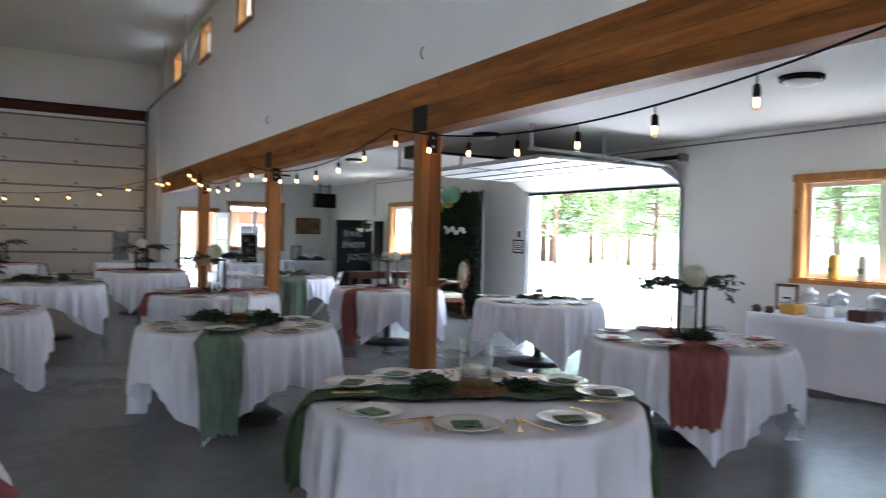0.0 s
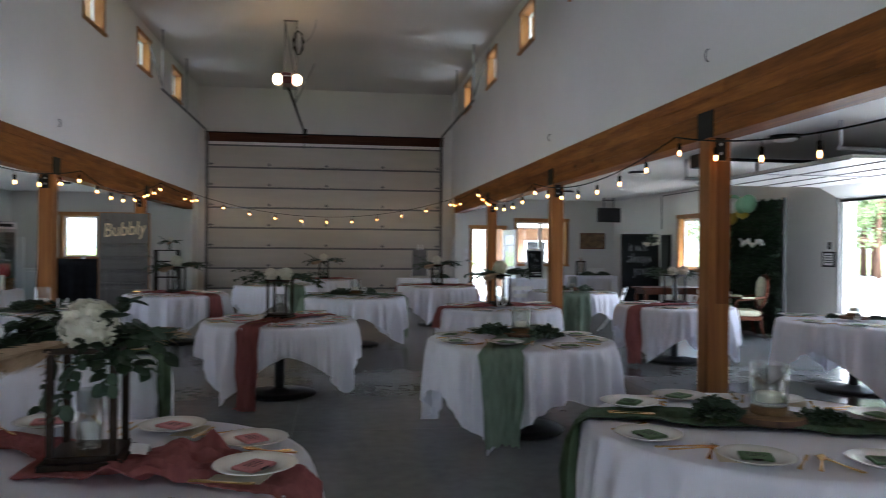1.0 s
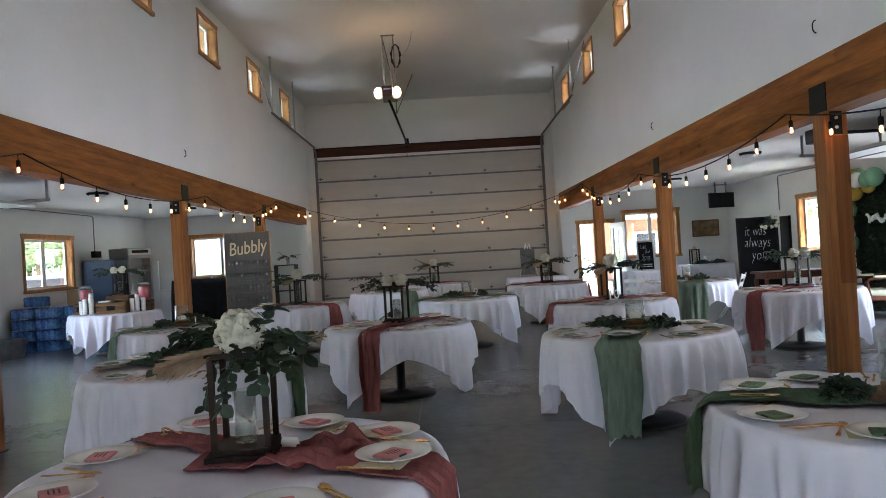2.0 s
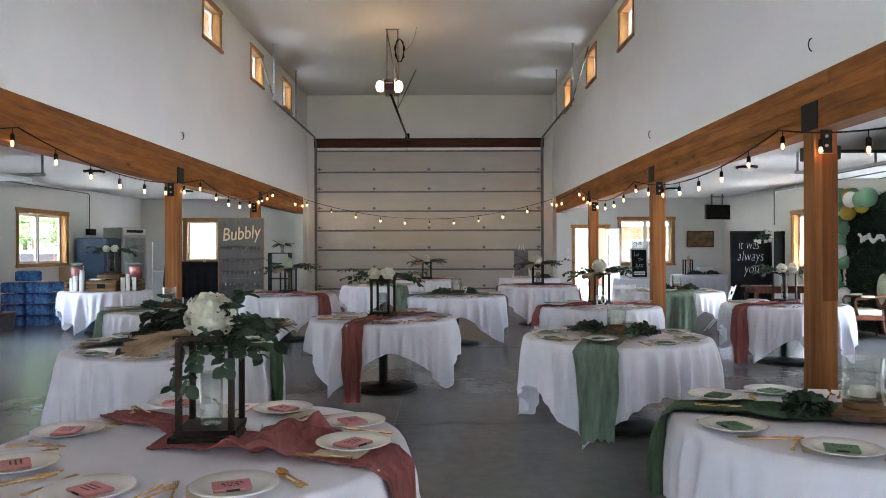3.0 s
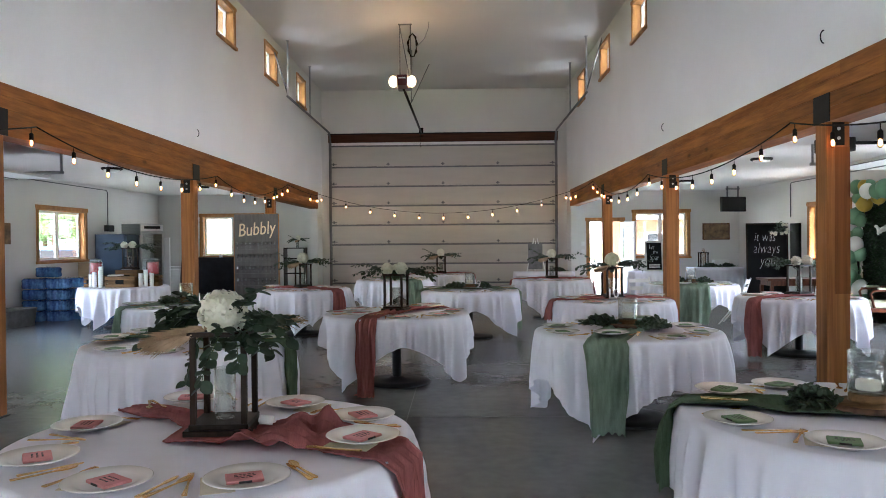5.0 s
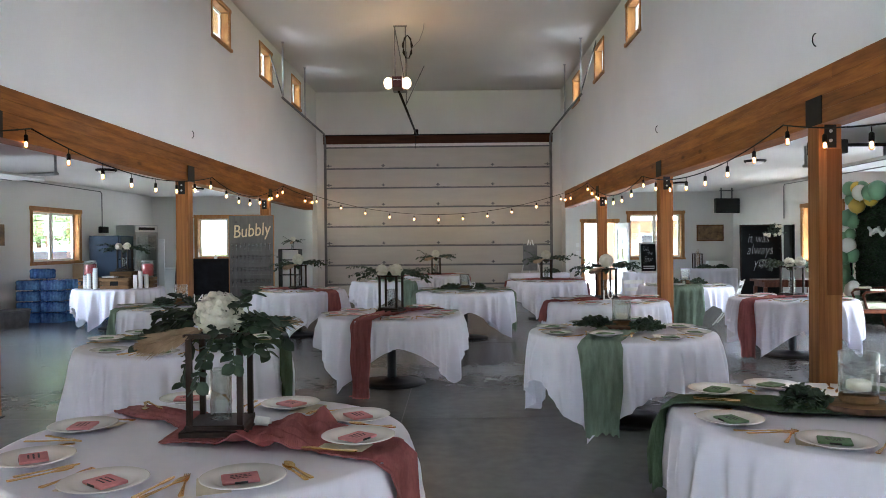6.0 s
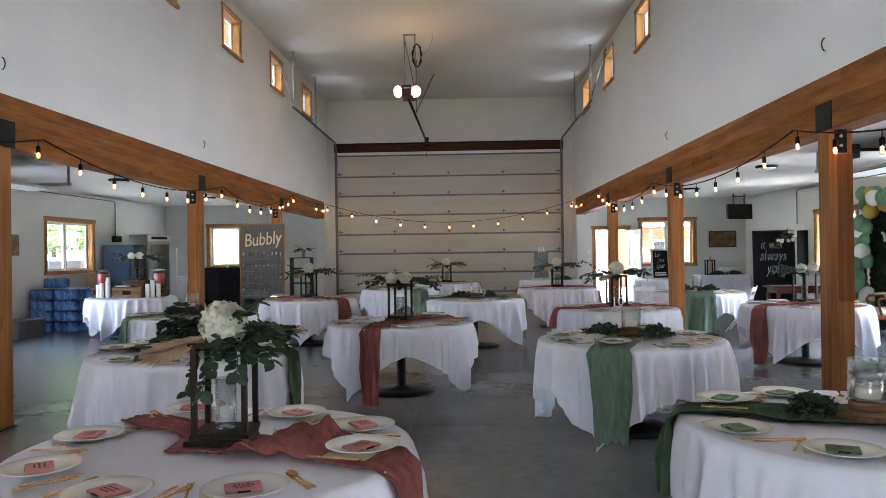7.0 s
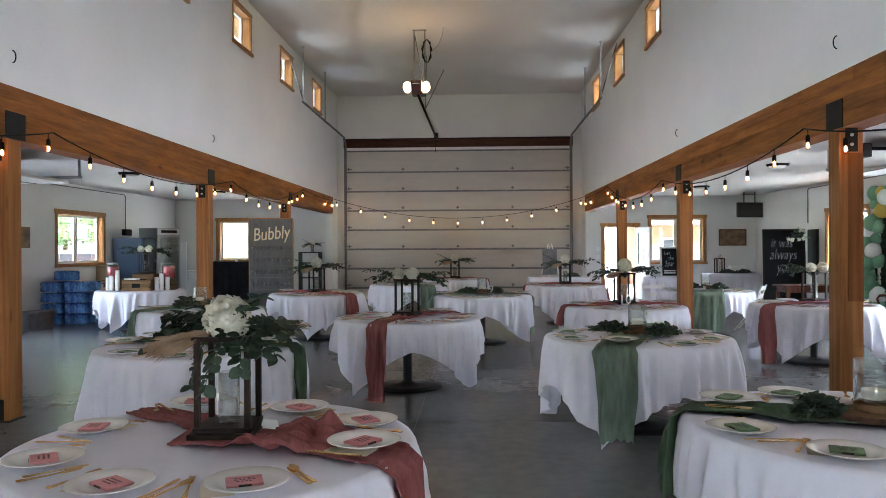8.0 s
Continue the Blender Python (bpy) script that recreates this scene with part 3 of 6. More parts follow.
def opener():
    o = thing("door_opener", "ceiling-hung red door opener with two lit lamps", "door opener", pose(-1.52, 14.4, 0))
    part("motor", boxes((-0.105, 0.105, -0.2, 0.2, 4.60, 4.81), bevel=0.02), mat("oxblood_casing", (0.10, 0.022, 0.02), 0.45), o)
    part("badge", boxes((-0.07, 0.07, -0.204, -0.201, 4.73, 4.75)), M_WHITE, o)
    for s in (-1, 1):
        b = bmesh.new()
        ball(b, (s * 0.185, -0.05, 4.70), 0.092, (0.85, 1.3, 1.15))
        part("lamp_lens", b, M_OPENERLAMP, o, "glowing white lamp lens")
    b = bmesh.new()
    tube(b, [(0, 0.2, 4.62), (0, 6.9, 4.72)], 0.03, 4)
    part("rail", b, M_STEEL, o)
    part("header_bracket", boxes((-0.06, 0.06, 6.85, 6.98, 4.68, 4.85)), M_STEEL, o)
    for x, y in ((-0.09, 0.5), (0.13, 0.5)):
        part("hanger", boxes((x - 0.013, x + 0.013, y - 0.013, y + 0.013, 4.66, ZN - 0.002)), M_TRACK, o)
    part("mounting_bar", boxes((-0.12, 0.16, 0.15, 0.52, 4.62, 4.66)), M_TRACK, o)
    part("cross_angle", boxes((-0.12, 0.16, 0.485, 0.515, ZN - 0.025, ZN - 0.002)), M_TRACK, o)
    for pts in ([(-0.09, 0.5, 5.95), (0.13, 0.5, 4.75)], [(0.03, 2.1, 4.68), (0.37, 3.9, 5.98)], [(0.03, 2.1, 4.68), (0.03, 2.5, 5.98)]):
        b = bmesh.new()
        tube(b, pts, 0.012, 5)
        part("brace", b, M_TRACK, o)
    b = bmesh.new()
    tube(b, [(0.17 + 0.09 * math.sin(a * 0.7) * (1 + 0.2 * math.sin(a * 3)), 0.47, 5.55 + 0.24 * math.cos(a * 0.7)) for a in range(36)], 0.012, 5)
    part("coiled_cord", b, M_CORD, o)
    b = bmesh.new()
    tube(b, [(0.24, 0.47, 5.5), (0.42, 0.4, 5.66), (0.5, 0.35, 5.85), (0.52, 0.35, 5.995)], 0.008, 5)
    part("supply_cord", b, M_GALV, o)
    b = bmesh.new()
    tube(b, [(0, 6.6, 4.7), (0, 6.6, 4.25)], 0.008, 5)
    part("pull_cord", b, M_CORD, o)


opener()


def side_garage(name, xw, inward, hole, motor=True):
    """The overhead door of an aisle, run up under the ceiling."""
    d = thing(name, "white sectional overhead door, fully raised under the ceiling", "door", kind="structure")
    a, b, _, top = hole
    sec = 0.53
    for k in range(4):
        x0, x1 = sorted((xw + inward * (0.45 + k * sec), xw + inward * (0.45 + (k + 1) * sec - 0.008)))
        p = part("panel", boxes((x0, x1, a - 0.04, b + 0.04, 2.56, 2.60), bevel=0.003), M_WHITEMETAL, d)
        part("stile", boxes((x0 + 0.01, x1 - 0.01, (a + b) / 2 - 0.02, (a + b) / 2 + 0.02, 2.545, 2.559)), M_GALV, p)
        part("rail", boxes((x0, x0 + 0.03, a, b, 2.548, 2.559)), M_TRACK, p)
    bm = bmesh.new()
    v = [bm.verts.new((xw + inward * dx, y, z)) for y in (a - 0.04, b + 0.04) for dx, z in ((0.03, 2.36), (0.44, 2.565), (0.44, 2.605), (0.03, 2.41))]
    for f in ((0, 1, 2, 3), (4, 7, 6, 5), (0, 4, 5, 1), (1, 5, 6, 2), (2, 6, 7, 3), (3, 7, 4, 0)):
        bm.faces.new([v[i] for i in f])
    part("bottom_panel", bm, M_WHITEMETAL, d)
    part("bottom_seal", boxes((*sorted((xw + inward * 0.012, xw + inward * 0.05)), a - 0.04, b + 0.04, 2.325, 2.358)), M_RUBBER, d, "black rubber bottom seal")
    part("head_stop", boxes((*sorted((xw + inward * 0.001, xw + inward * 0.02)), a - 0.06, b + 0.06, top, top + 0.06)), M_WHITE, d)
    for y in (a - 0.07, b + 0.07):
        bm = bmesh.new()
        tube(bm, [(xw + inward * 0.04, y, 0.0), (xw + inward * 0.04, y, 2.25), (xw + inward * 0.12, y, 2.5), (xw + inward * 0.3, y, 2.62), (xw + inward * 2.75, y, 2.66)], 0.026, 6)
        part("track", bm, M_GALV, d)
        part("jamb", boxes((*sorted((xw - inward * 0.19, xw + inward * 0.012)), *sorted((y, y + (0.075 if y < a else -0.075))), 0, top)), M_WHITE, d)
        for dx in (1.5, 2.7):
            part("hanger", boxes((*sorted((xw + inward * dx, xw + inward * (dx + 0.03))), y - 0.014, y + 0.014, 2.66, ZA - 0.002)), M_GALV, d)
    bm = bmesh.new()
    tube(bm, [(xw + inward * 0.14, a - 0.1, 2.74), (xw + inward * 0.14, b + 0.1, 2.74)], 0.03, 8)
    part("torsion_spring", bm, M_STEEL, d)
    for y in (a - 0.12, b + 0.12):
        part("spring_bracket", boxes((*sorted((xw + inward * 0.002, xw + inward * 0.17)), y - 0.02, y + 0.02, 2.68, 2.79)), M_TRACK, d)
    if not motor:
        return
    ym = (a + b) / 2
    part("opener_rail", boxes((*sorted((xw + inward * 0.2, xw + inward * 3.2)), ym - 0.02, ym + 0.02, 2.72, 2.76)), M_STEEL, d)
    part("opener_motor", boxes((*sorted((xw + inward * 3.1, xw + inward * 3.5)), ym - 0.14, ym + 0.14, 2.62, 2.8), bevel=0.02), M_BLACK, d)
    part("motor_hanger", boxes((*sorted((xw + inward * 3.2, xw + inward * 3.23)), ym - 0.15, ym + 0.15, 2.8, ZA - 0.002)), M_GALV, d)


side_garage("door_3", XR, -1, GDOOR_R)
side_garage("door_4", XL, 1, GDOOR_L, motor=False)


# ---- festoon lights ----
def festoon(a, b, sag, count, first=0.015):
    """A black cord that sags from a to b, with hanging bulbs at even steps."""
    a, b = Vector(a), Vector(b)
    f = thing("string_light", "black festoon cord with warm glowing bulbs", "string lights", Matrix.Translation(a), group="festoon strings")

    def at(s):
        p = (b - a) * s
        p.z -= sag * 4 * s * (1 - s)
        return p

    bm = bmesh.new()
    tube(bm, [at(k / 24) for k in range(25)], 0.0075, 5)
    part("cord", bm, M_CORD, f)
    for k in range(count):
        p = at(first + (0.985 - first) * k / max(1, count - 1))
        bm = bmesh.new()
        tube(bm, [p, p - Vector((0, 0, 0.07))], 0.004, 4)
        lathe(bm, [(0.008, -0.05), (0.02, -0.062), (0.021, -0.112), (0.017, -0.12)], 10, p)
        socket = part("socket", bm, M_CORD, f)
        bm = bmesh.new()
        lathe(bm, [(0.011, -0.118), (0.018, -0.134), (0.0225, -0.154), (0.020, -0.173), (0.008, -0.186)], 10, p)
        part("bulb", bm, M_BULBGLASS, socket, "amber glass bulb").visible_shadow = False
        bm = bmesh.new()
        lathe(bm, [(0.004, -0.120), (0.011, -0.132), (0.0125, -0.152), (0.010, -0.165), (0.003, -0.170)], 8, p)
        part("filament", bm, M_BULB, socket, "glowing filament")


for x, up in ((NL + 0.03, 0.05), (NR - 0.03, 0.0)):
    festoon((x, -2.6, 2.64), (x, 1.05, 2.62 + up), 0.22, 5)
    festoon((x, 1.05, 2.62 + up), (x, 6.68, 2.60 + up), 0.31, 8, 0.12)
    festoon((x, 6.68, 2.60 + up), (x, 11.95, 2.60 + up), 0.23, 7, 0.13)
    festoon((x, 11.95, 2.60 + up), (x, 15.75, 2.62 + up), 0.19, 5, 0.2)
    festoon((x, 15.75, 2.62 + up), (x, 17.0, 2.90), 0.02, 3, 0.15)
    festoon((x, 17.0, 2.90), (x, 20.6, 2.86), 0.03, 2, 0.72)
festoon((NL + 0.03, 20.66, 2.92), (NR - 0.03, 20.66, 2.92), 0.58, 11)


# ---- ceiling lamps, conduits ----
def ceiling_disc(x, y):
    c = thing("ceiling_light", "round dark-rimmed flush ceiling light, unlit", "ceiling light", pose(x, y, ZA), group="flush ceiling lights")
    part("rim", turned([(0.19, -0.001), (0.19, -0.03), (0.165, -0.045), (0.12, -0.035)], 28), M_STEEL, c)
    part("diffuser", turned([(0.15, -0.04), (0.13, -0.065), (0.07, -0.085), (0.01, -0.09)], 24), M_WHITE, c)


for x, y in ((5.25, 3.95), (5.05, 8.6), (5.0, 13.1), (5.1, 17.9), (-6.95, 3.95), (-6.95, 13.5), (-6.9, 18.2)):
    ceiling_disc(x, y)


def conduit(pts, label="thin grey electrical conduit along the wall"):
    bm = bmesh.new()
    tube(bm, pts, 0.012, 6)
    single("conduit", bm, M_TRACK, label, "conduit")


conduit([(XR - 0.015, 0.5, 2.90), (XR - 0.015, 18.0, 2.90), (XR - 0.015, 18.05, 2.86), (XR - 0.015, 18.05, 2.06)])
conduit([(XL + 0.015, 11.5, 2.90), (XL + 0.015, 18.2, 2.90), (XL + 0.015, 18.28, 2.86), (XL + 0.015, 18.28, 1.98)])
for y, s in ((6.1, 1), (11.1, 1)):
    bm = bmesh.new()
    tube(bm, [(NL + 0.002 + 0.03 * math.sin(k * 0.35), y, 3.24 + 0.055 * math.cos(k * 0.35) * -1) for k in range(10)], 0.006, 5)
    single("wall_hook", bm, M_STEEL, "small black wall hook above the beam", "hook")
    bm = bmesh.new()
    tube(bm, [(NR - 0.002 - 0.03 * math.sin(k * 0.35), y, 3.24 + 0.055 * math.cos(k * 0.35) * -1) for k in range(10)], 0.006, 5)
    single("wall_hook", bm, M_STEEL, "small black wall hook above the beam", "hook")


# ---- round tables, cloths, runners ----
TH, TR = 0.752, 0.762


def pedestal_table(x, y, turn=0):
    t = thing("round_table", "round table on a black pedestal with a disc foot", "table", pose(x, y, 0, 0, 0, turn), group="round banquet tables")
    part("tabletop", turned([(TR - 0.02, TH - 0.025), (TR - 0.004, TH - 0.02), (TR, TH - 0.012), (TR - 0.004, TH - 0.004), (TR - 0.02, TH)], 48), M_BROWNWOOD, t)
    part("column", turned([(0.052, 0.06), (0.05, 0.1), (0.05, TH - 0.045), (0.14, TH - 0.03), (0.14, TH - 0.025)], 20), M_IRON, t)
    part("foot_disc", turned([(0.36, 0), (0.372, 0.012), (0.365, 0.024), (0.25, 0.036), (0.09, 0.05), (0.06, 0.07)], 44), M_IRON, t)
    return t


def cloth_shape(corner, seed, half=1.045, R=TR + 0.006):
    """How a square cloth of that half side hangs from a round top: smooth along its sides, gathered in a few
    pipes at each corner. Gives the hem's length and the place of the cloth at an angle and a length down from the rim."""
    rng = random.Random(seed)
    quarter = math.pi / 2
    pipes = [(rng.uniform(15, 19), rng.uniform(-0.9, 0.9), rng.uniform(0.8, 1.2), rng.uniform(0.34, 0.5)) for _ in range(4)]
    flutes, a0 = [], 0.0
    while a0 < 2 * math.pi - 0.12:
        w = rng.uniform(0.10, 0.24)
        flutes.append((a0 + w / 2, w * 0.5, rng.uniform(0.3, 1.0) * min(1, w / 0.16), rng.uniform(-0.12, 0.12)))
        a0 += w
    sides = [half + rng.uniform(-0.03, 0.03) - R for _ in range(4)]
    tips = [half * 1.414 - R + rng.uniform(-0.05, 0.03) for _ in range(4)]

    def split(a):
        q = (a - corner + quarter / 2) / quarter
        return int(q // 1) % 4, (q % 1) * quarter - quarter / 2

    def hem(a):
        k, u = split(a)
        side = sides[k] if u > 0 else sides[(k - 1) % 4]
        return side + (tips[k] - side) * (1 - abs(u) / (quarter / 2)) ** 1.45 + 0.004 * math.sin(11 * a + seed)

    def ridge(a, s):
        """Narrow upright pipes that lean a little as they fall."""
        total = 0.0
        for c, w, h, lean in flutes:
            d = abs((a - c - lean * s + math.pi) % (2 * math.pi) - math.pi) / w
            if d < 1.5:
                total += h * (math.exp(-(d / 0.36) ** 2) - 0.35 * math.exp(-((d - 0.85) / 0.35) ** 2))
        return total

    def at(a, s):
        k, u = split(a)
        freq, phase, amp, wide = pipes[k]
        near = math.exp(-(u / wide) ** 2) * max(0.0, math.cos(2 * u))
        psi = freq * u + phase + 0.5 * math.sin(5 * u + phase)
        k = min(1, s / 0.12)
        swell = min(0.075, 0.16 * s) * near * amp
        out = 0.010 * k + swell * (0.1 + math.cos(psi) + 0.15 * math.cos(2 * psi)) + min(0.07, 0.02 * k + 0.2 * s) * ridge(a, s) * (1 - 0.55 * near)
        z = TH + 0.006 - s
        if z < 0.008:
            out += (0.008 - z) * 0.9
            z = 0.008 + 0.004 * math.sin(9 * a + 3)
        r = R + 0.012 * min(1, s / 0.02) + max(-0.004 - 0.25 * max(0, s - 0.03), out)
        b = a - 0.25 * k * near * min(1, s / 0.3) * math.sin(psi) / freq - 0.08 * k * s * near * math.sin(4 * u)
        return r * math.cos(b), r * math.sin(b), z

    return hem, at


def tablecloth(x, y, corner, seed, label, half=1.045, group="white square tablecloths"):
    hem, at = cloth_shape(math.radians(corner), seed, half)
    bm = bmesh.new()
    n, rows = 400, 18
    top = bm.verts.new((0, 0, TH + 0.0065))
    rings = []
    for r in (0.25, 0.5, 0.68, TR - 0.012):
        rings.append([bm.verts.new((r * math.cos(2 * math.pi * k / n), r * math.sin(2 * math.pi * k / n), TH + 0.006 + 0.0012 * noise.noise((r * 4 * math.cos(2 * math.pi * k / n), r * 4 * math.sin(2 * math.pi * k / n), seed)))) for k in range(n)])
    for j in range(rows + 1):
        ring = []
        for k in range(n):
            a = 2 * math.pi * k / n
            ring.append(bm.verts.new(at(a, hem(a) * (j / rows) ** 1.15 + 0.004)))
        rings.append(ring)
    for k in range(n):
        bm.faces.new((top, rings[0][k], rings[0][(k + 1) % n])).smooth = True
    for a, b in zip(rings, rings[1:]):
        for k in range(n):
            bm.faces.new((a[k], b[k], b[(k + 1) % n], a[(k + 1) % n])).smooth = True
    edge = [v.co.copy() for v in rings[-1][::2]]
    ob = single("tablecloth", bm, M_CLOTH, label, "tablecloth", pose(x, y, 0), group)
    hm = bmesh.new()
    tube(hm, edge + edge[:1], 0.0032, 4)
    part("hem", hm, M_CLOTH, ob)
    return ob


def runner(x, y, a1, a2, h1, h2, width, material, label, corner, seed, flat=0.9, half=1.045, taper=(1, 1.15, 1), lumps=0.0, spread=None):
    """A gauze runner from the rim at angle a1, over the middle, to the rim at a2, hanging by h1 and h2."""
    _, at = cloth_shape(math.radians(corner), seed, half)
    rng = random.Random(seed + 50)
    a1, a2 = math.radians(a1), math.radians(a2)
    R = TR + 0.005
    p1, p2 = Vector((R * math.cos(a1), R * math.sin(a1), 0)), Vector((R * math.cos(a2), R * math.sin(a2), 0))
    ph = [rng.uniform(0, 6.28) for _ in range(6)]
    cols, rows = 30, []
    N = 84 if lumps else 44
    bm = bmesh.new()

    def wrinkle(u, s):
        return 0.5 * math.sin(26 * u + ph[0] + 2 * math.sin(3 * s + ph[1])) + 0.35 * math.sin(47 * u + ph[2] + 1.5 * math.sin(5 * s + ph[3])) + 0.3 * math.sin(11 * s + ph[4] + 5 * u)

    def wide(t):
        return taper[0] * (1 - t) * (1 - 2 * t) + taper[1] * 4 * t * (1 - t) + taper[2] * t * (2 * t - 1)

    def hang(ang, length, rev):
        out = []
        steps = 16
        for j in range(1, steps + 1):
            s = length * j / steps
            row = []
            for c in range(cols + 1):
                u = c / cols - 0.5
                w = width * taper[2 if rev else 0] * (1.0 - 0.12 * s / max(0.3, length)) + 0.012 * math.sin(13 * s + ph[5])
                b = ang + (-u if rev else u) * w / R
                jag = 0.012 * math.sin(40 * u + ph[1]) * (j == steps)
                px, py, pz = at(b, s + jag)
                rr = 1 + (0.030 + 0.014 * wrinkle(u, s)) / TR
                row.append(bm.verts.new((px * rr, py * rr, max(0.012, pz + 0.004))))
            out.append(row)
        return out

    for j in range(N + 1):
        t = j / N
        c = (1 - t) ** 2 * p1 + t * t * p2
        d = (-2 * (1 - t) * p1 + 2 * t * p2).normalized() if 0 < t < 1 else (p2 - p1).normalized()
        d = (d + (p2 - p1).normalized() * 0.001).normalized()
        side = Vector((-d.y, d.x, 0))
        calm = 1 - 0.75 * abs(2 * t - 1) ** 3
        row = []
        for k in range(cols + 1):
            u = k / cols - 0.5
            wv = width * wide(t) * (flat + 0.1 * math.sin(7 * t + ph[0]) + 0.05 * math.sin(17 * t + ph[3]))
            q = c + side * (-u) * wv
            if spread:
                front, back = np.interp(t, spread[0], spread[1]), np.interp(t, spread[0], spread[2])
                q = c - side * (front * (u + 0.5) + back * (u - 0.5)) + side * 0.012 * math.sin(23 * t + 4 * u)
            if q.length > TR + 0.004:
                q *= (TR + 0.004) / q.length
            row.append(bm.verts.new((q.x, q.y, TH + 0.010 + calm * 0.012 * (1 + wrinkle(u, t * 3)) + lumps * max(0, min(1, (t - 0.56) * 6)) * max(0, min(1, (0.86 - t) * 7)) * (1 + math.sin(34 * t + 9 * u + ph[1]) * math.sin(17 * u + ph[3] - 14 * t) + 0.5 * math.sin(71 * t - 22 * u + 2 * math.sin(9 * u))) + calm * 0.014 * (1 + math.sin(9 * t + 6 * u + ph[2]) * math.sin(14 * u + ph[4] + 7 * t)))))
        rows.append(row)
    first = hang(a1, h1, False) if h1 else []
    last = hang(a2, h2, True) if h2 else []
    rows = first[::-1] + rows + last
    for a, b in zip(rows, rows[1:]):
        for k in range(cols):
            bm.faces.new((a[k], a[k + 1], b[k + 1], b[k])).smooth = True
    sides = [[r[k].co.copy() for r in rows] for k in (0, cols)]
    ob = single("table_runner", bm, material, label, "table runner", pose(x, y, 0))
    for line in sides:
        e = bmesh.new()
        tube(e, [p + Vector((0, 0, 0.002 * math.sin(k * 2.1))) for k, p in enumerate(line)], 0.0045, 4)
        part("frayed_edge", e, material, ob)


# ---- place settings ----
def plate_mesh():
    return mesh_of("plate", turned([(0.075, 0.0), (0.08, 0.004), (0.095, 0.008), (0.134, 0.019), (0.137, 0.021), (0.133, 0.023), (0.094, 0.013), (0.08, 0.008), (0.004, 0.007)], 40), M_CHINA)


def cutlery(kind):
    bm = bmesh.new()
    prof = [(-0.095, 0.008), (-0.09, 0.011), (-0.05, 0.0075), (0.0, 0.0042), (0.035, 0.0045)]
    if kind == "knife":
        prof += [(0.04, 0.009), (0.09, 0.0095), (0.108, 0.004), (0.112, 0.001)]
    elif kind == "spoon":
        prof += [(0.045, 0.010), (0.06, 0.0175), (0.08, 0.0195), (0.098, 0.013), (0.105, 0.004)]
    else:
        prof += [(0.045, 0.010), (0.058, 0.0125), (0.068, 0.0125)]
    lo, hi = [], []
    for yy, w in prof:
        bow = 0.004 + 0.006 * max(0, (yy + 0.02) / 0.1) * (kind != "knife")
        w *= 0.78
        lo.append([bm.verts.new((s * w, yy, bow - 0.0018)) for s in (-1, 1)])
        hi.append([bm.verts.new((s * w, yy, bow + 0.0018)) for s in (-1, 1)])
    for k in range(len(prof) - 1):
        bm.faces.new((lo[k][0], lo[k + 1][0], lo[k + 1][1], lo[k][1]))
        bm.faces.new((hi[k][0], hi[k][1], hi[k + 1][1], hi[k + 1][0]))
        bm.faces.new((lo[k][0], hi[k][0], hi[k + 1][0], lo[k + 1][0]))
        bm.faces.new((lo[k][1], lo[k + 1][1], hi[k + 1][1], hi[k][1]))
    bm.faces.new((lo[0][0], lo[0][1], hi[0][1], hi[0][0]))
    bm.faces.new((lo[-1][0], hi[-1][0], hi[-1][1], lo[-1][1]))
    if kind == "fork":
        for s in (-0.0080, -0.0027, 0.0027, 0.0080):
            box(bm, s - 0.0016, s + 0.0016, 0.0675, 0.106, 0.0085, 0.0115)
    return mesh_of(kind, bm, M_GOLD)


def sleeve(name, material):
    """A can sleeve folded flat, with a scribble of print and a black strip painted as its shaded open end."""
    t = thing(name, "", "")
    part("fabric", boxes((-0.058, 0.058, -0.046, 0.046, 0, 0.011), bevel=0.005), material, t)
    part("opening", boxes((-0.02, 0.02, -0.0475, -0.0462, 0.002, 0.009)), M_INK, t)
    bm = bmesh.new()
    rng = random.Random(3)
    for r in range(3):
        xx = -0.028 + rng.uniform(-0.004, 0.004)
        while xx < 0.026:
            w = rng.uniform(0.005, 0.014)
            box(bm, xx, xx + w, 0.016 - r * 0.016 - 0.0035, 0.016 - r * 0.016 + 0.003, 0.0112, 0.0116)
            xx += w + 0.004
    part("print", bm, M_INK, t)
    return t


PLATE = plate_mesh()
FORK, KNIFE, SPOON = cutlery("fork"), cutlery("knife"), cutlery("spoon")
menu_bm = boxes((-0.052, 0.052, -0.088, 0.088, 0, 0.0014))
MENU = mesh_of("menu_card", menu_bm, M_PAPER)
bars = bmesh.new()
for k, w in enumerate((0.03, 0.022, 0.036, 0.028)):
    box(bars, -w, w, 0.055 - 0.012 * k, 0.060 - 0.012 * k, 0.0015, 0.0019)
MENUBARS = mesh_of("print", bars, M_GOLDLET)
menu_first = single("menu_card", MENU, M_PAPER, "cream printed menu card lying on the tablecloth", "menu card", pose(0, 0, -5), "menu cards")
part("print", MENUBARS, M_GOLDLET, menu_first)
SLEEVE_P = tagged(sleeve("can_sleeve", M_KPINK), "flat pink fabric can sleeve on a white plate", "can sleeve", "can sleeves")
SLEEVE_G = tagged(sleeve("can_sleeve", M_KGREEN), "flat green fabric can sleeve on a white plate", "can sleeve", "can sleeves")
SPARE = [menu_first, SLEEVE_P, SLEEVE_G]


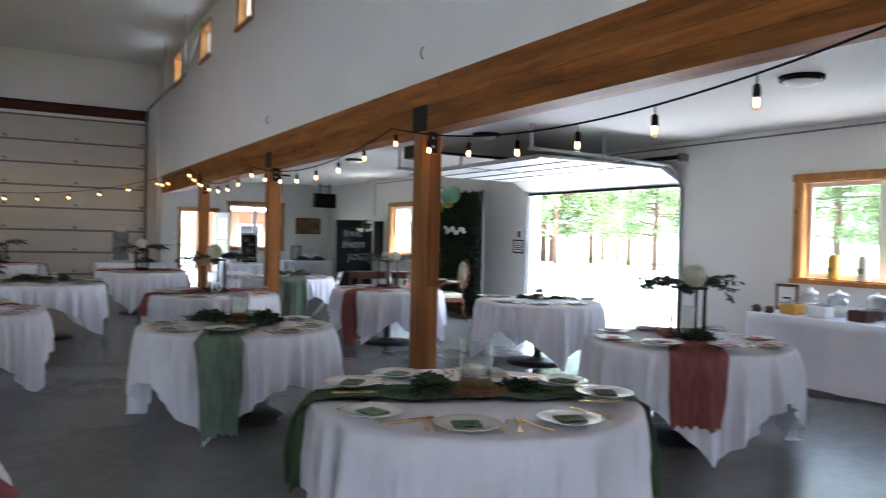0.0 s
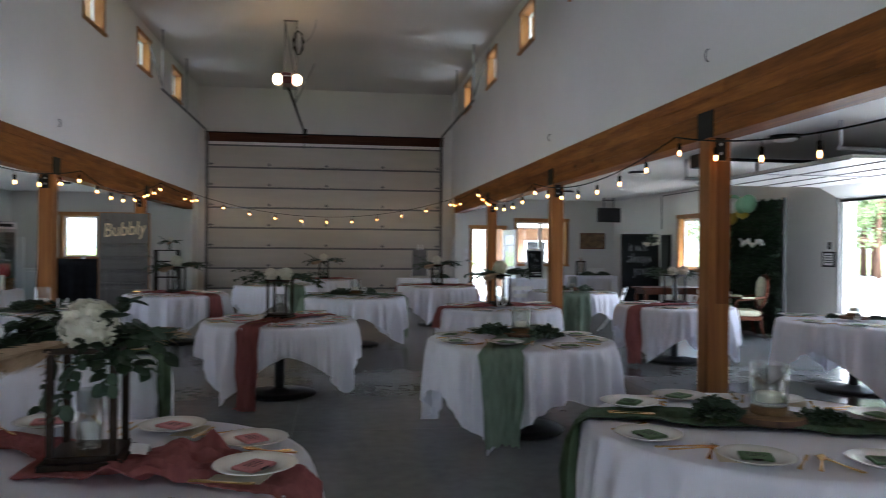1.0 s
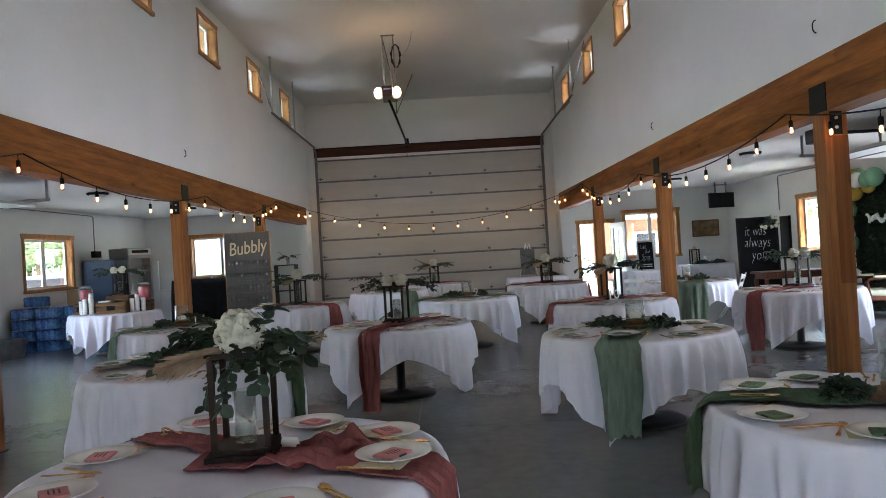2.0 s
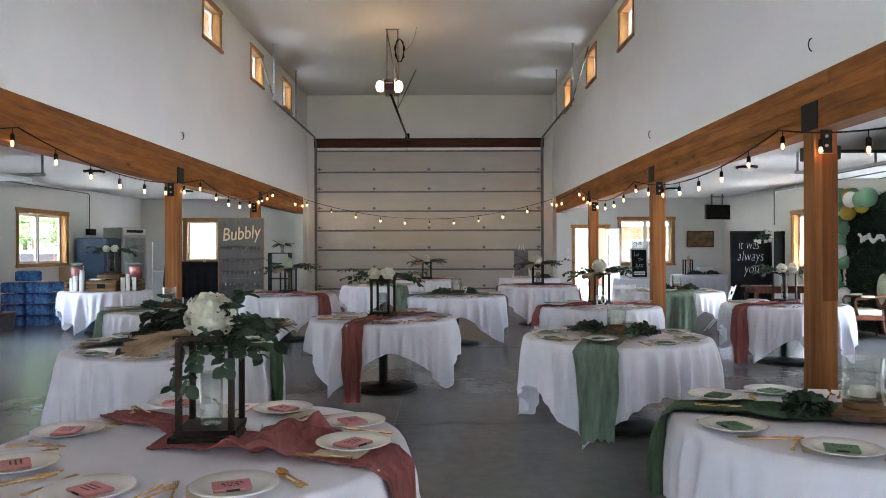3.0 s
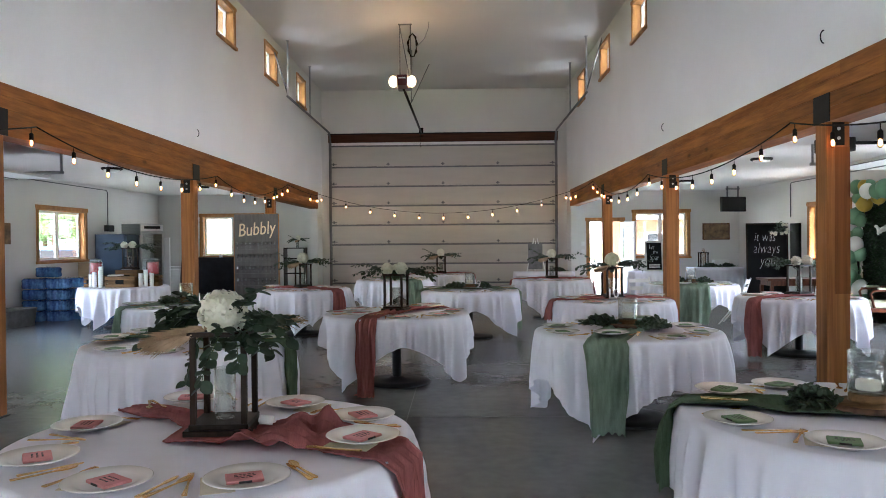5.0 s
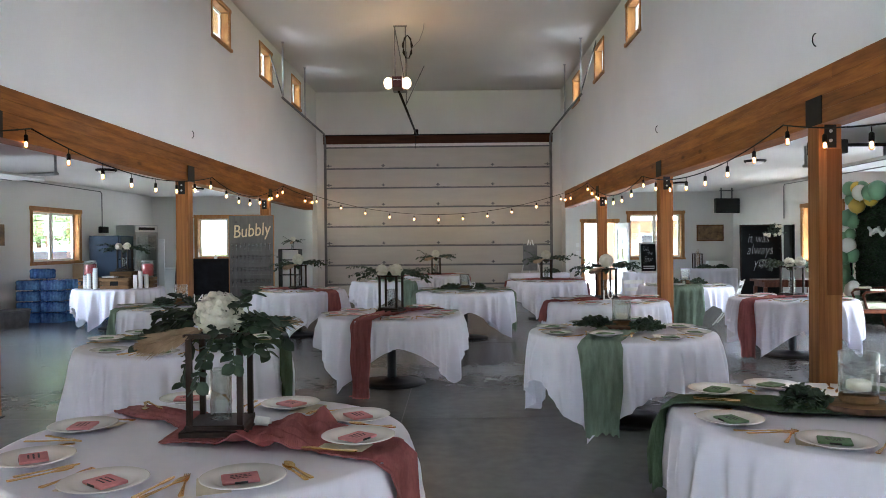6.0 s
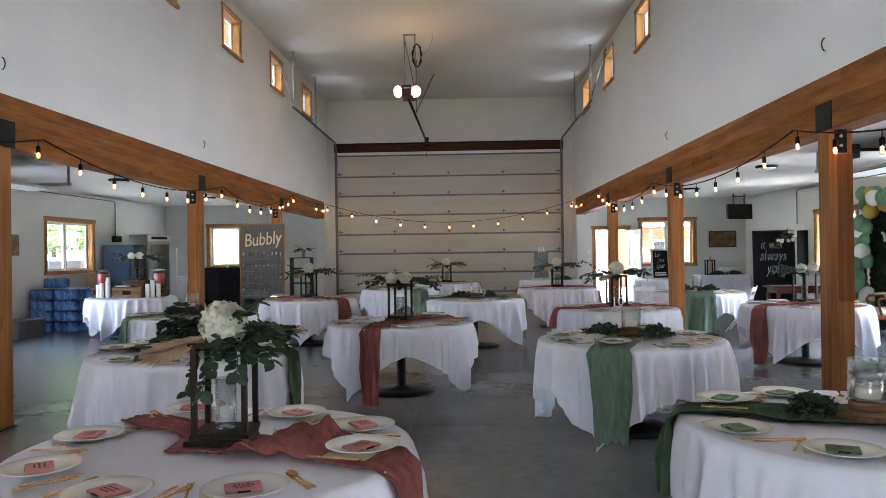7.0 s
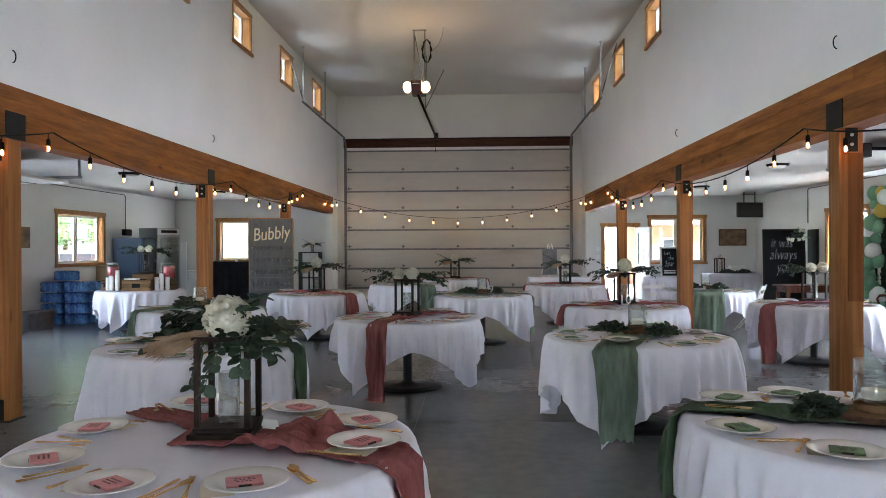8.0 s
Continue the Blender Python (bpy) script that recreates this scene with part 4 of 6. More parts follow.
def place_settings(x, y, offset, rose, seed, over=(), skip=()):
    rng = random.Random(seed)
    zt = TH + 0.009
    for k in range(8):
        if k in skip:
            continue
        a = math.radians(offset + 45 * k + rng.uniform(-3, 3))
        r = 0.605 + rng.uniform(-0.015, 0.015)
        base = pose(x, y, 0) @ pose(0, 0, 0, 0, 0, math.degrees(a) + 90)
        zt = TH + 0.009
        if any(abs((math.degrees(a) - o + 180) % 360 - 180) < 24 for o in over):
            zt += 0.030
        single("plate", PLATE, M_CHINA, "glossy white round dinner plate", "plate", base @ pose(0, -r, zt), "dinner plates")
        copy_thing(SLEEVE_P if rose else SLEEVE_G, base @ pose(rng.uniform(-0.01, 0.01), -r, zt + 0.0085, 0, 0, rng.uniform(-25, 25)))
        for nm, me, dx, lab in (("fork", FORK, -0.168, "gold-coloured metal fork"), ("knife", KNIFE, 0.160, "gold-coloured metal knife"), ("spoon", SPOON, 0.198, "gold-coloured metal spoon")):
            single(nm, me, M_GOLD, lab + " on the tablecloth", nm, base @ pose(dx + rng.uniform(-0.012, 0.012), -r + 0.03 + rng.uniform(-0.02, 0.02), zt, 0, 0, rng.uniform(-16, 16)), "gold flatware")
        if (k + seed) % 2 == 0 or rng.random() < 0.3:
            copy_thing(menu_first, base @ pose(-0.09, -r + 0.015, zt - 0.001, 0, 0, rng.uniform(-14, 14)))


# ---- centrepieces ----
def leaf_mesh(name, length, width, material, curl=0.2):
    bm = bmesh.new()
    prof = [(0, 0.08), (0.15, 0.62), (0.4, 1.0), (0.65, 0.92), (0.88, 0.5), (1.0, 0.06)]
    rows = []
    for t, w in prof:
        z = -curl * length * t * t
        rows.append([bm.verts.new((s * w * width / 2, t * length, z + abs(s) * width * 0.10)) for s in (-1, 0, 1)])
    for a, b in zip(rows, rows[1:]):
        for k in range(2):
            bm.faces.new((a[k], a[k + 1], b[k + 1], b[k])).smooth = True
    return mesh_of(name, bm, material)


LEAF_ROUND = leaf_mesh("leaf", 0.058, 0.051, M_LEAF, 0.15)
LEAF_OVAL = leaf_mesh("leaf", 0.055, 0.030, M_LEAF, 0.25)
LEAF_DARK = leaf_mesh("leaf", 0.046, 0.034, M_LEAF2, 0.2)


def petals(bm, c, r, count, seed, size=0.022):
    """A full round flower head of many small overlapping petals."""
    rng = random.Random(seed)
    ball(bm, c, r * 0.82, seg=12, rings=8)
    for _ in range(count):
        d = Vector((rng.gauss(0, 1), rng.gauss(0, 1), rng.gauss(0, 1) + 0.25)).normalized()
        p = Vector(c) + d * r * rng.uniform(0.84, 1.05)
        n = (d + Vector((rng.uniform(-0.6, 0.6), rng.uniform(-0.6, 0.6), rng.uniform(-0.6, 0.6)))).normalized()
        s = n.orthogonal().normalized()
        t = n.cross(s)
        q = size * rng.uniform(0.6, 1.2)
        vs = [bm.verts.new(p + q * (math.cos(w) * s + math.sin(w) * t) + d * q * 0.3 * (w % 2 > 1)) for w in (0, 1.26, 2.5, 3.77, 5.0)]
        bm.faces.new(vs)


def plume(bm, a, b, r, seed, hairs=260):
    """A soft pampas plume of fine hairs along a stem."""
    rng = random.Random(seed)
    a, b = Vector(a), Vector(b)
    d = (b - a).normalized()
    tube(bm, [a, b], 0.003, 4)
    for _ in range(hairs):
        t = rng.uniform(0.08, 1.0)
        p = a + (b - a) * t
        o = Vector((rng.gauss(0, 1), rng.gauss(0, 1), rng.gauss(0, 1)))
        o = (o - d * o.dot(d)).normalized()
        w = r * math.sin(math.pi * min(1, 0.15 + t * 0.8)) * rng.uniform(0.3, 1.3)
        tip = p + o * w + d * w * 1.8 + Vector((0, 0, -0.25 * w))
        mid = (p + tip) / 2 + o * w * 0.12
        s = d.cross(o) * 0.0016
        vs = [bm.verts.new(q) for q in (p - s, mid - s * 1.4, tip, mid + s * 1.4, p + s)]
        bm.faces.new(vs)


def sprig(parent, start, way, length, leaf, seed, gap=0.026, scale=1.0, droop=0.5):
    """One stem with leaves set along it in turn, each a part of its own."""
    rng = random.Random(seed)
    p, d = Vector(start), Vector(way).normalized()
    pts = [p.copy()]
    n = max(3, int(length / gap))
    stem = bmesh.new()
    marks = []
    for k in range(n):
        d = (d + Vector((rng.uniform(-0.12, 0.12), rng.uniform(-0.12, 0.12), rng.uniform(-0.1, 0.1) - droop * 0.16))).normalized()
        p = p + d * gap
        pts.append(p.copy())
        marks.append((p.copy(), d.copy()))
    tube(stem, pts, 0.0028, 4, 0.0012)
    part("stem", stem, M_STEM, parent)
    for k, (q, e) in enumerate(marks):
        for s in ((-1, 1) if k % 2 else (1,)):
            side = e.cross(Vector((0, 0, 1)))
            side = side.normalized() if side.length > 0.1 else Vector((1, 0, 0))
            w = (e * 0.5 + side * s * rng.uniform(0.6, 1.1) + Vector((0, 0, rng.uniform(-0.6, 0.5)))).normalized()
            up = (Vector((0, 0, 1)) + Vector((rng.uniform(-0.8, 0.8), rng.uniform(-1.2, 0.4), 0))).normalized()
            xax = w.cross(up).normalized()
            zax = xax.cross(w)
            sc = scale * rng.uniform(0.6, 1.12)
            m = Matrix((xax, w, zax)).transposed().to_4x4()
            ob = new("leaf", leaf)
            ob.parent = parent
            ob.matrix_basis = Matrix.Translation(q) @ m @ Matrix.Scale(sc, 4)


def arrangement(seed, blooms, label, rich=1.0, wide=False, plumes=True):
    """White flower heads over eucalyptus and dark greenery with pampas, resting on a lantern."""
    rng = random.Random(seed)
    f = thing("flower_arrangement", label, "flowers", group="lantern flowers")
    for k, (c, r) in enumerate(blooms):
        bm = bmesh.new()
        petals(bm, c, r, 520, seed + k, 0.0125)
        part("blossom", bm, M_PETAL, f, "full white hydrangea head")
    if plumes:
        bm = bmesh.new()
        plume(bm, (-0.02, -0.07, 0.02), (-0.27, -0.15, -0.04), 0.042, seed + 9, 1000)
        part("pampas_plume", bm, M_PAMPAS, f, "feathery beige pampas plume")
    bm = bmesh.new()
    plume(bm, (0.1, 0.08, 0.03), (0.30, 0.12, 0.02), 0.03, seed + 11, 200)
    part("pampas_plume", bm, M_PAMPAS, f, "feathery beige pampas plume")
    bm = bmesh.new()
    petals(bm, (0, 0, -0.01), 0.055, 40, seed + 4, 0.02)
    part("moss_core", bm, M_LEAF2, f)
    ways = [((0.06, -0.04, 0.02), (1, -0.3, 0.6), 0.20, LEAF_ROUND, 0.95, 0.8), ((0.06, -0.05, 0.04), (0.5, -0.5, 1.1), 0.17, LEAF_ROUND, 1.05, 0.3), ((0.1, -0.05, 0.03), (0.9, -0.4, 0.9), 0.18, LEAF_ROUND, 0.95, 0.6),
            ((0.1, -0.06, 0.0), (0.8, -0.6, 0.5), 0.16, LEAF_ROUND, 1.0, 0.7), ((0.07, -0.08, 0.0), (0.7, -0.5, 0.15), 0.15, LEAF_ROUND, 1.05, 0.6), ((-0.1, 0.0, 0.0), (-0.8, -0.3, 0.35), 0.18, LEAF_DARK, 1.4, 0.5), ((-0.1, 0.03, 0.02), (-0.9, 0.1, 0.15), 0.2, LEAF_DARK, 1.4, 0.2), ((0.08, 0.0, 0.0), (1, 0.2, 0.5), 0.19, LEAF_ROUND, 0.9, 0.5), ((0.05, -0.06, -0.02), (0.5, -0.8, 0.0), 0.20, LEAF_ROUND, 1.0, 1.0),
            ((0.0, -0.06, -0.02), (-0.1, -0.7, -0.6), 0.20, LEAF_ROUND, 0.95, 0.9), ((-0.07, -0.05, -0.02), (-0.4, -0.5, -0.7), 0.22, LEAF_OVAL, 1.15, 0.8),
            ((0.12, -0.02, -0.02), (0.9, -0.4, -0.1), 0.17, LEAF_OVAL, 1.2, 0.9), ((-0.06, 0.03, 0.03), (-1, 0.0, 0.7), 0.24, LEAF_DARK, 1.3, 0.6), ((-0.07, 0.0, 0.03), (-0.8, 0.0, 0.9), 0.2, LEAF_DARK, 1.3, 0.8), ((-0.05, 0.02, 0.04), (-1, 0.3, 0.55), 0.28, LEAF_DARK, 1.3, 0.5), ((-0.08, 0.04, 0.02), (-1, 0.05, 0.4), 0.28, LEAF_OVAL, 1.2, 0.3),
            ((-0.05, 0.06, 0.02), (-0.9, 0.5, 0.5), 0.24, LEAF_DARK, 1.25, 0.3), ((-0.06, 0.0, 0.0), (-0.9, -0.2, 0.1), 0.20, LEAF_DARK, 1.2, 0.4),
            ((-0.04, 0.08, 0.0), (-0.5, 0.9, 0.4), 0.20, LEAF_DARK, 1.2, 0.5), ((0.05, 0.07, 0.0), (0.6, 0.9, 0.4), 0.22, LEAF_DARK, 1.2, 0.5),
            ((0.1, 0.05, 0.02), (0.8, 0.7, 0.3), 0.2, LEAF_ROUND, 0.8, 0.4), ((0.02, -0.07, 0.0), (0.25, -0.6, 0.3), 0.14, LEAF_DARK, 1.3, 0.6)]
    if wide:
        ways = [((sx * 0.06, y, 0.03), (sx, wy + jit, up - 0.2 * jit), ln * (1 - 0.2 * jit), LEAF_OVAL, 1.05, dr + 0.08) for sx in (-1, 1) for jit in (0.0, 0.35)
                for y, wy, up, ln, dr in ((-0.03, -0.15, 0.25, 0.40, 0.2), (0.0, 0.1, 0.5, 0.38, 0.35), (0.02, -0.3, 0.1, 0.34, 0.2), (-0.02, 0.3, 0.35, 0.30, 0.3), (0, -0.9, 0.4, 0.12, 0.6), (0, 0.9, 0.5, 0.14, 0.5))]
    for k, (s, w, ln, lf, sc, dr) in enumerate(ways):
        if rng.random() < rich:
            sprig(f, s, w, ln * rng.uniform(0.85, 1.15), lf, seed * 31 + k, 0.029 if wide else 0.019, sc, dr)
    return f


def lantern():
    t = thing("lantern_stand", "open dark-stained wooden lantern stand on a table runner", "lantern", group="wooden lantern stands")
    part("base", boxes((-0.13, 0.13, -0.13, 0.13, 0.0, 0.022), bevel=0.004), M_DARKWOOD, t)
    part("plinth", boxes((-0.112, 0.112, -0.112, 0.112, 0.022, 0.042), bevel=0.003), M_DARKWOOD, t)
    for sx in (-1, 1):
        for sy in (-1, 1):
            part("upright", boxes((sx * 0.096 - 0.011, sx * 0.096 + 0.011, sy * 0.096 - 0.011, sy * 0.096 + 0.011, 0.042, 0.375), bevel=0.002), M_DARKWOOD, t)
    for s in (-1, 1):
        part("top_rail", boxes((-0.115, 0.115, s * 0.1 - 0.013, s * 0.1 + 0.013, 0.375, 0.393), bevel=0.002), M_DARKWOOD, t)
        part("top_rail", boxes((s * 0.1 - 0.013, s * 0.1 + 0.013, -0.087, 0.087, 0.375, 0.393), bevel=0.002), M_DARKWOOD, t)
    return t


def vase(r=0.042, h=0.2, label="clear glass cylinder vase"):
    v = thing("glass_vase", label, "vase", group="glass cylinders")
    part("wall", turned([(r * 0.6, 0.006), (r * 0.96, 0.004), (r, 0.012), (r, h), (r - 0.003, h + 0.001), (r - 0.004, h - 0.002), (r - 0.004, 0.014), (r * 0.5, 0.012)], 28), M_GLASS, v)
    part("foot", turned([(r * 0.9, 0.0), (r * 0.95, 0.003), (r * 0.6, 0.0055)], 24), M_GLASS, v)
    return v


def garland(bm, cx, cy, rx, ry, count, seed, rise=0.11):
    """A loose heap of small leaves."""
    rng = random.Random(seed)
    for _ in range(count):
        u, w = rng.gauss(0, 0.42), rng.gauss(0, 0.42)
        u, w = max(-1, min(1, u)), max(-1, min(1, w))
        p = Vector((cx + u * rx, cy + w * ry, 0.008 + rise * rng.random() * max(0.12, 1 - u * u - w * w)))
        d = Vector((rng.uniform(-1, 1), rng.uniform(-1, 1), rng.uniform(-0.2, 0.9))).normalized()
        s = d.cross(Vector((rng.uniform(-1, 1), rng.uniform(-1, 1), 1))).normalized()
        n = s.cross(d)
        L, W = rng.uniform(0.032, 0.052), rng.uniform(0.017, 0.028)
        rows = []
        for t, ww in ((0, 0.15), (0.35, 1), (0.7, 0.85), (1, 0.1)):
            rows.append([bm.verts.new(p + d * L * t + s * W * ww * k + n * (W * 0.25 * abs(k) - L * 0.15 * t * t)) for k in (-1, 0, 1)])
        for a, b in zip(rows, rows[1:]):
            for k in range(2):
                bm.faces.new((a[k], a[k + 1], b[k + 1], b[k])).smooth = True
    for v in bm.verts:
        v.co.z = max(0.003, v.co.z)


def green_heap(name_seed):
    g = thing("greenery", "heap of green eucalyptus sprigs on the runner", "greenery", group="table greenery")
    bm = bmesh.new()
    garland(bm, 0, 0, 0.24, 0.16, 260, name_seed, 0.10)
    part("leaves", bm, M_LEAF, g)
    bm = bmesh.new()
    garland(bm, 0, 0, 0.20, 0.13, 130, name_seed + 1, 0.075)
    part("leaves", bm, M_LEAF2, g, "darker leaves")
    rng = random.Random(name_seed)
    for _ in range(7):
        bm = bmesh.new()
        a = rng.uniform(0, 6.28)
        tube(bm, [(0, 0, 0.02), (0.1 * math.cos(a), 0.07 * math.sin(a), 0.05), (0.19 * math.cos(a), 0.13 * math.sin(a), 0.02)], 0.0025, 4)
        part("stem", bm, M_STEM, g)
    return g


def wood_slice():
    w = thing("wood_slice", "round bark-edged wood slice on the runner", "wood slice", group="wood slices")
    part("bark", turned([(0.145, 0), (0.152, 0.008), (0.15, 0.02), (0.145, 0.026)], 28), M_BARK, w)
    part("face", turned([(0.143, 0.0262), (0.142, 0.028), (0.01, 0.0282)], 28), M_CRATE, w)
    return w


def hurricane():
    h = thing("candle_holder", "clear glass cylinder with a pale floating candle", "candle holder", group="glass cylinders")
    part("stand", turned([(0.075, 0), (0.078, 0.006), (0.078, 0.03), (0.072, 0.034)], 28), M_CRATE, h, "small wooden disc stand")
    part("glass", turned([(0.07, 0.036), (0.078, 0.04), (0.08, 0.05), (0.08, 0.215), (0.077, 0.217), (0.0765, 0.214), (0.0765, 0.05), (0.01, 0.044)], 32), M_GLASS, h)
    part("candle", turned([(0.045, 0.05), (0.05, 0.056), (0.05, 0.085), (0.045, 0.092), (0.005, 0.09)], 20), M_CANDLE, h)
    return h


def votive(x, y, z, h=0.09):
    v = thing("votive_glass", "small clear glass votive with a white candle", "candle holder", pose(x, y, z), "votive glasses")
    part("glass", turned([(0.026, 0), (0.03, 0.004), (0.033, h), (0.031, h + 0.001), (0.028, 0.008), (0.005, 0.007)], 18), M_GLASS, v)
    part("candle", turned([(0.024, 0.009), (0.024, h * 0.5), (0.003, h * 0.5 + 0.004)], 14), M_CANDLE, v)


def number_tile(x, y, z, text, turn=0):
    n = thing("table_number", "white cut-out table number on a small foot", "table number", pose(x, y, z, 0, 0, turn), "table numbers")
    part("foot", boxes((-0.05, 0.05, -0.02, 0.02, 0, 0.012), bevel=0.002), M_WHITE, n)
    lettering("numeral", text, 0.16, M_WHITE, n, pose(0, 0, 0.062), 0.01)


def place_card(x, y, z, turn):
    bm = bmesh.new()
    vs = [bm.verts.new(p) for p in ((-0.035, -0.02, 0), (0.035, -0.02, 0), (0.035, 0, 0.045), (-0.035, 0, 0.045), (-0.035, 0.02, 0), (0.035, 0.02, 0))]
    bm.faces.new(vs[:4])
    bm.faces.new((vs[3], vs[2], vs[5], vs[4]))
    ob = single("place_card", bm, M_WHITE, "small folded white card standing on the runner", "card", pose(x, y, z, 0, 0, turn))
    part("print", boxes((-0.018, 0.018, -0.016, -0.014, 0.014, 0.02)), M_INK, ob).matrix_basis = pose(0, -0.001, 0.0, -24)


LANTERN = lantern()
VASE = vase()
FLOWERS = [arrangement(5, [((0.012, -0.05, 0.065), 0.088)], "white hydrangea with eucalyptus and pampas on a lantern"),
           arrangement(8, [((-0.085, -0.05, 0.05), 0.06), ((0.075, -0.06, 0.055), 0.064), ((0.0, 0.05, 0.045), 0.055)], "two white hydrangeas with trailing greenery on a lantern", wide=True, plumes=False),
           arrangement(13, [((-0.01, -0.04, 0.09), 0.09)], "white hydrangea with dark greenery on a lantern", 1.0, wide=True),
           arrangement(17, [((0.02, -0.05, 0.08), 0.088)], "white hydrangea over long drooping greenery on a lantern", wide=True, plumes=False)]
GREENS = [green_heap(21), green_heap(37)]
SLICE, HURRICANE = wood_slice(), hurricane()
SPARE += [LANTERN, VASE, *FLOWERS, *GREENS, SLICE, HURRICANE]
ZT = TH + 0.034

# x, y, kind, cloth corner, runner a1 a2 hang1 hang2, settings offset, flowers, turn
TABLES = [
    (-1.36, 2.55, "rose", 62, 137, 343, 0.0, 0.55, -17, 0, 4),
    (1.35, 2.90, "deep", 20, 157, 337, 0.40, 0.45, 10, None, -23),
    (1.01, 6.00, "sage", 60, 246, 63, 0.70, 0.5, 22, None, 20),
    (-1.10, 7.70, "rose", 55, 253, 52, 0.80, 0.5, 10, 1, -15),
    (-2.52, 5.40, "deep", 35, 356, 165, 0.45, 0.4, 5, None, 60),
    (-3.84, 8.90, "sage", 15, 215, 35, 0.35, 0.4, 30, None, 40),
    (1.55, 9.30, "rose", 30, 186, 6, 0.25, 0.4, 18, 2, 10),
    (4.03, 9.50, "rose", 42, 205, 20, 0.72, 0.55, 12, 1, 25),
    (-0.26, 11.50, "sage", 50, 8, 188, 0.66, 0.3, 0, None, 15),
    (-3.03, 12.00, "rose", 92, 325, 150, 0.45, 0.4, 25, 2, 35),
    (3.58, 12.60, "sage", 60, 254, 74, 0.62, 0.4, 15, None, 5),
    (1.41, 14.50, "rose", 71, 350, 170, 0.35, 0.3, 8, 2, 0),
    (-1.76, 14.90, "sage", 62, 305, 125, 0.5, 0.4, 33, None, 10),
    (-0.87, 17.40, "rose", 50, 195, 15, 0.3, 0.3, 20, 2, 5),
    (4.00, 4.00, "rose", 57, 228, 48, 0.50, 0.4, 27, 3, -30),
    (5.05, 7.30, "sage", 72, 145, 325, 0.4, 0.4, 12, None, 0),
]
SPREAD = ((0, 0.38, 0.44, 0.62, 0.83, 1), (0.08, 0.07, 0.25, 0.20, 0.11, 0.13), (0.09, 0.10, 0.12, 0.17, 0.21, 0.13))
CLOTH_LABEL = "white square cloth draped over a round table, corners hanging"
for i, (x, y, kind, corner, a1, a2, h1, h2, off, fl, turn) in enumerate(TABLES):
    rose = kind == "rose"
    pedestal_table(x, y, 13 * i)
    half = 1.10 if i in (2, 14, 1, 4) else 1.045
    tablecloth(x, y, corner, i + 1, CLOTH_LABEL, half)
    mt = {"rose": M_PINK, "sage": M_SAGE, "deep": M_DKSAGE}[kind]
    lab = {"rose": "crinkled dusty-rose gauze runner across a white cloth", "sage": "crinkled sage-green gauze runner across a white cloth", "deep": "deep green gauze runner gathered across a white cloth"}[kind]
    if i != 15:
        runner(x, y, a1, a2, h1, h2, (0.42 if i == 0 else (0.38 if i == 14 else 0.22)) if rose else ((0.55 if i == 10 else 0.34) if kind == "sage" else 0.24), mt, lab, corner, i + 1, 0.98, half, (0.42, 1.15, 0.6) if i == 0 else (1, 1.12, 1), 0.03 if i == 0 else 0.0, SPREAD if i == 0 else None)
    place_settings(x, y, off, rose, i + 2, (a1, a2))
    if fl is not None:
        cx, cy = x + (0.03 if i == 0 else 0), y + (0.03 if i == 0 else 0)
        copy_thing(LANTERN, pose(cx, cy, ZT, 0, 0, turn))
        copy_thing(VASE, pose(cx, cy, ZT + 0.042))
        copy_thing(FLOWERS[fl], pose(cx, cy, ZT + 0.393, 0, 0, 0 if i == 0 else turn * 0.6))
        if i == 14:
            copy_thing(GREENS[1], pose(cx - 0.1, cy - 0.17, ZT - 0.004, 0, 0, -35) @ Matrix.Scale(0.7, 4))
    else:
        d = Vector((math.cos(math.radians(a2)), math.sin(math.radians(a2)), 0))
        if i in (2, 10):
            d = Vector((d.y, -d.x, 0))
        copy_thing(SLICE, pose(x, y, ZT - 0.002))
        copy_thing(HURRICANE, pose(x - d.y * 0.02, y + d.x * 0.02, ZT + 0.0265))
        for s, g in ((1, 0), (-1, 1)):
            size = 0.45 if i == 15 else ((0.74 if s < 0 else 0.56) if i == 1 else 0.85)
            copy_thing(GREENS[g], pose(x + s * d.x * 0.21, y + s * d.y * 0.21, ZT - 0.004, 0, 0, a2 + 90 * (s < 0)) @ Matrix.Scale(size, 4))
number_tile(1.52, 9.08, ZT, "10", 0)
number_tile(-3.62, 8.86, ZT, "14", 20)
number_tile(4.22, 9.36, ZT, "17", 0)
number_tile(-0.12, 11.38, ZT, "9", 0)
place_card(-1.17, 2.60, ZT + 0.002, -20)
for x, y in ((5.3, 7.1), (4.9, 7.05), (3.5, 12.4), (3.75, 12.45), (-4.1, 8.8)):
    votive(x, y, ZT)


# ---- right aisle: hedge wall, balloons, armchair ----
def leaf_sheet(name, count, place, size, material, seed):
    """Many small bent leaves as one mesh; place gives spots and facings."""
    rng = np.random.default_rng(seed)
    p, nrm = place(rng, count)
    d = nrm + rng.normal(0, 0.7, (count, 3))
    d /= np.linalg.norm(d, axis=1)[:, None]
    s = np.cross(d, rng.normal(0, 1, (count, 3)))
    s /= np.linalg.norm(s, axis=1)[:, None]
    L = size * rng.uniform(0.6, 1.3, (count, 1))
    v = np.stack([p, p + d * L * 0.5 + s * L * 0.32, p + d * L, p + d * L * 0.5 - s * L * 0.32], 1).reshape(-1, 3)
    f = np.arange(count * 4).reshape(-1, 4)
    me = bpy.data.meshes.new(name)
    me.from_pydata(v.tolist(), [], f.tolist())
    me.materials.append(material)
    return me


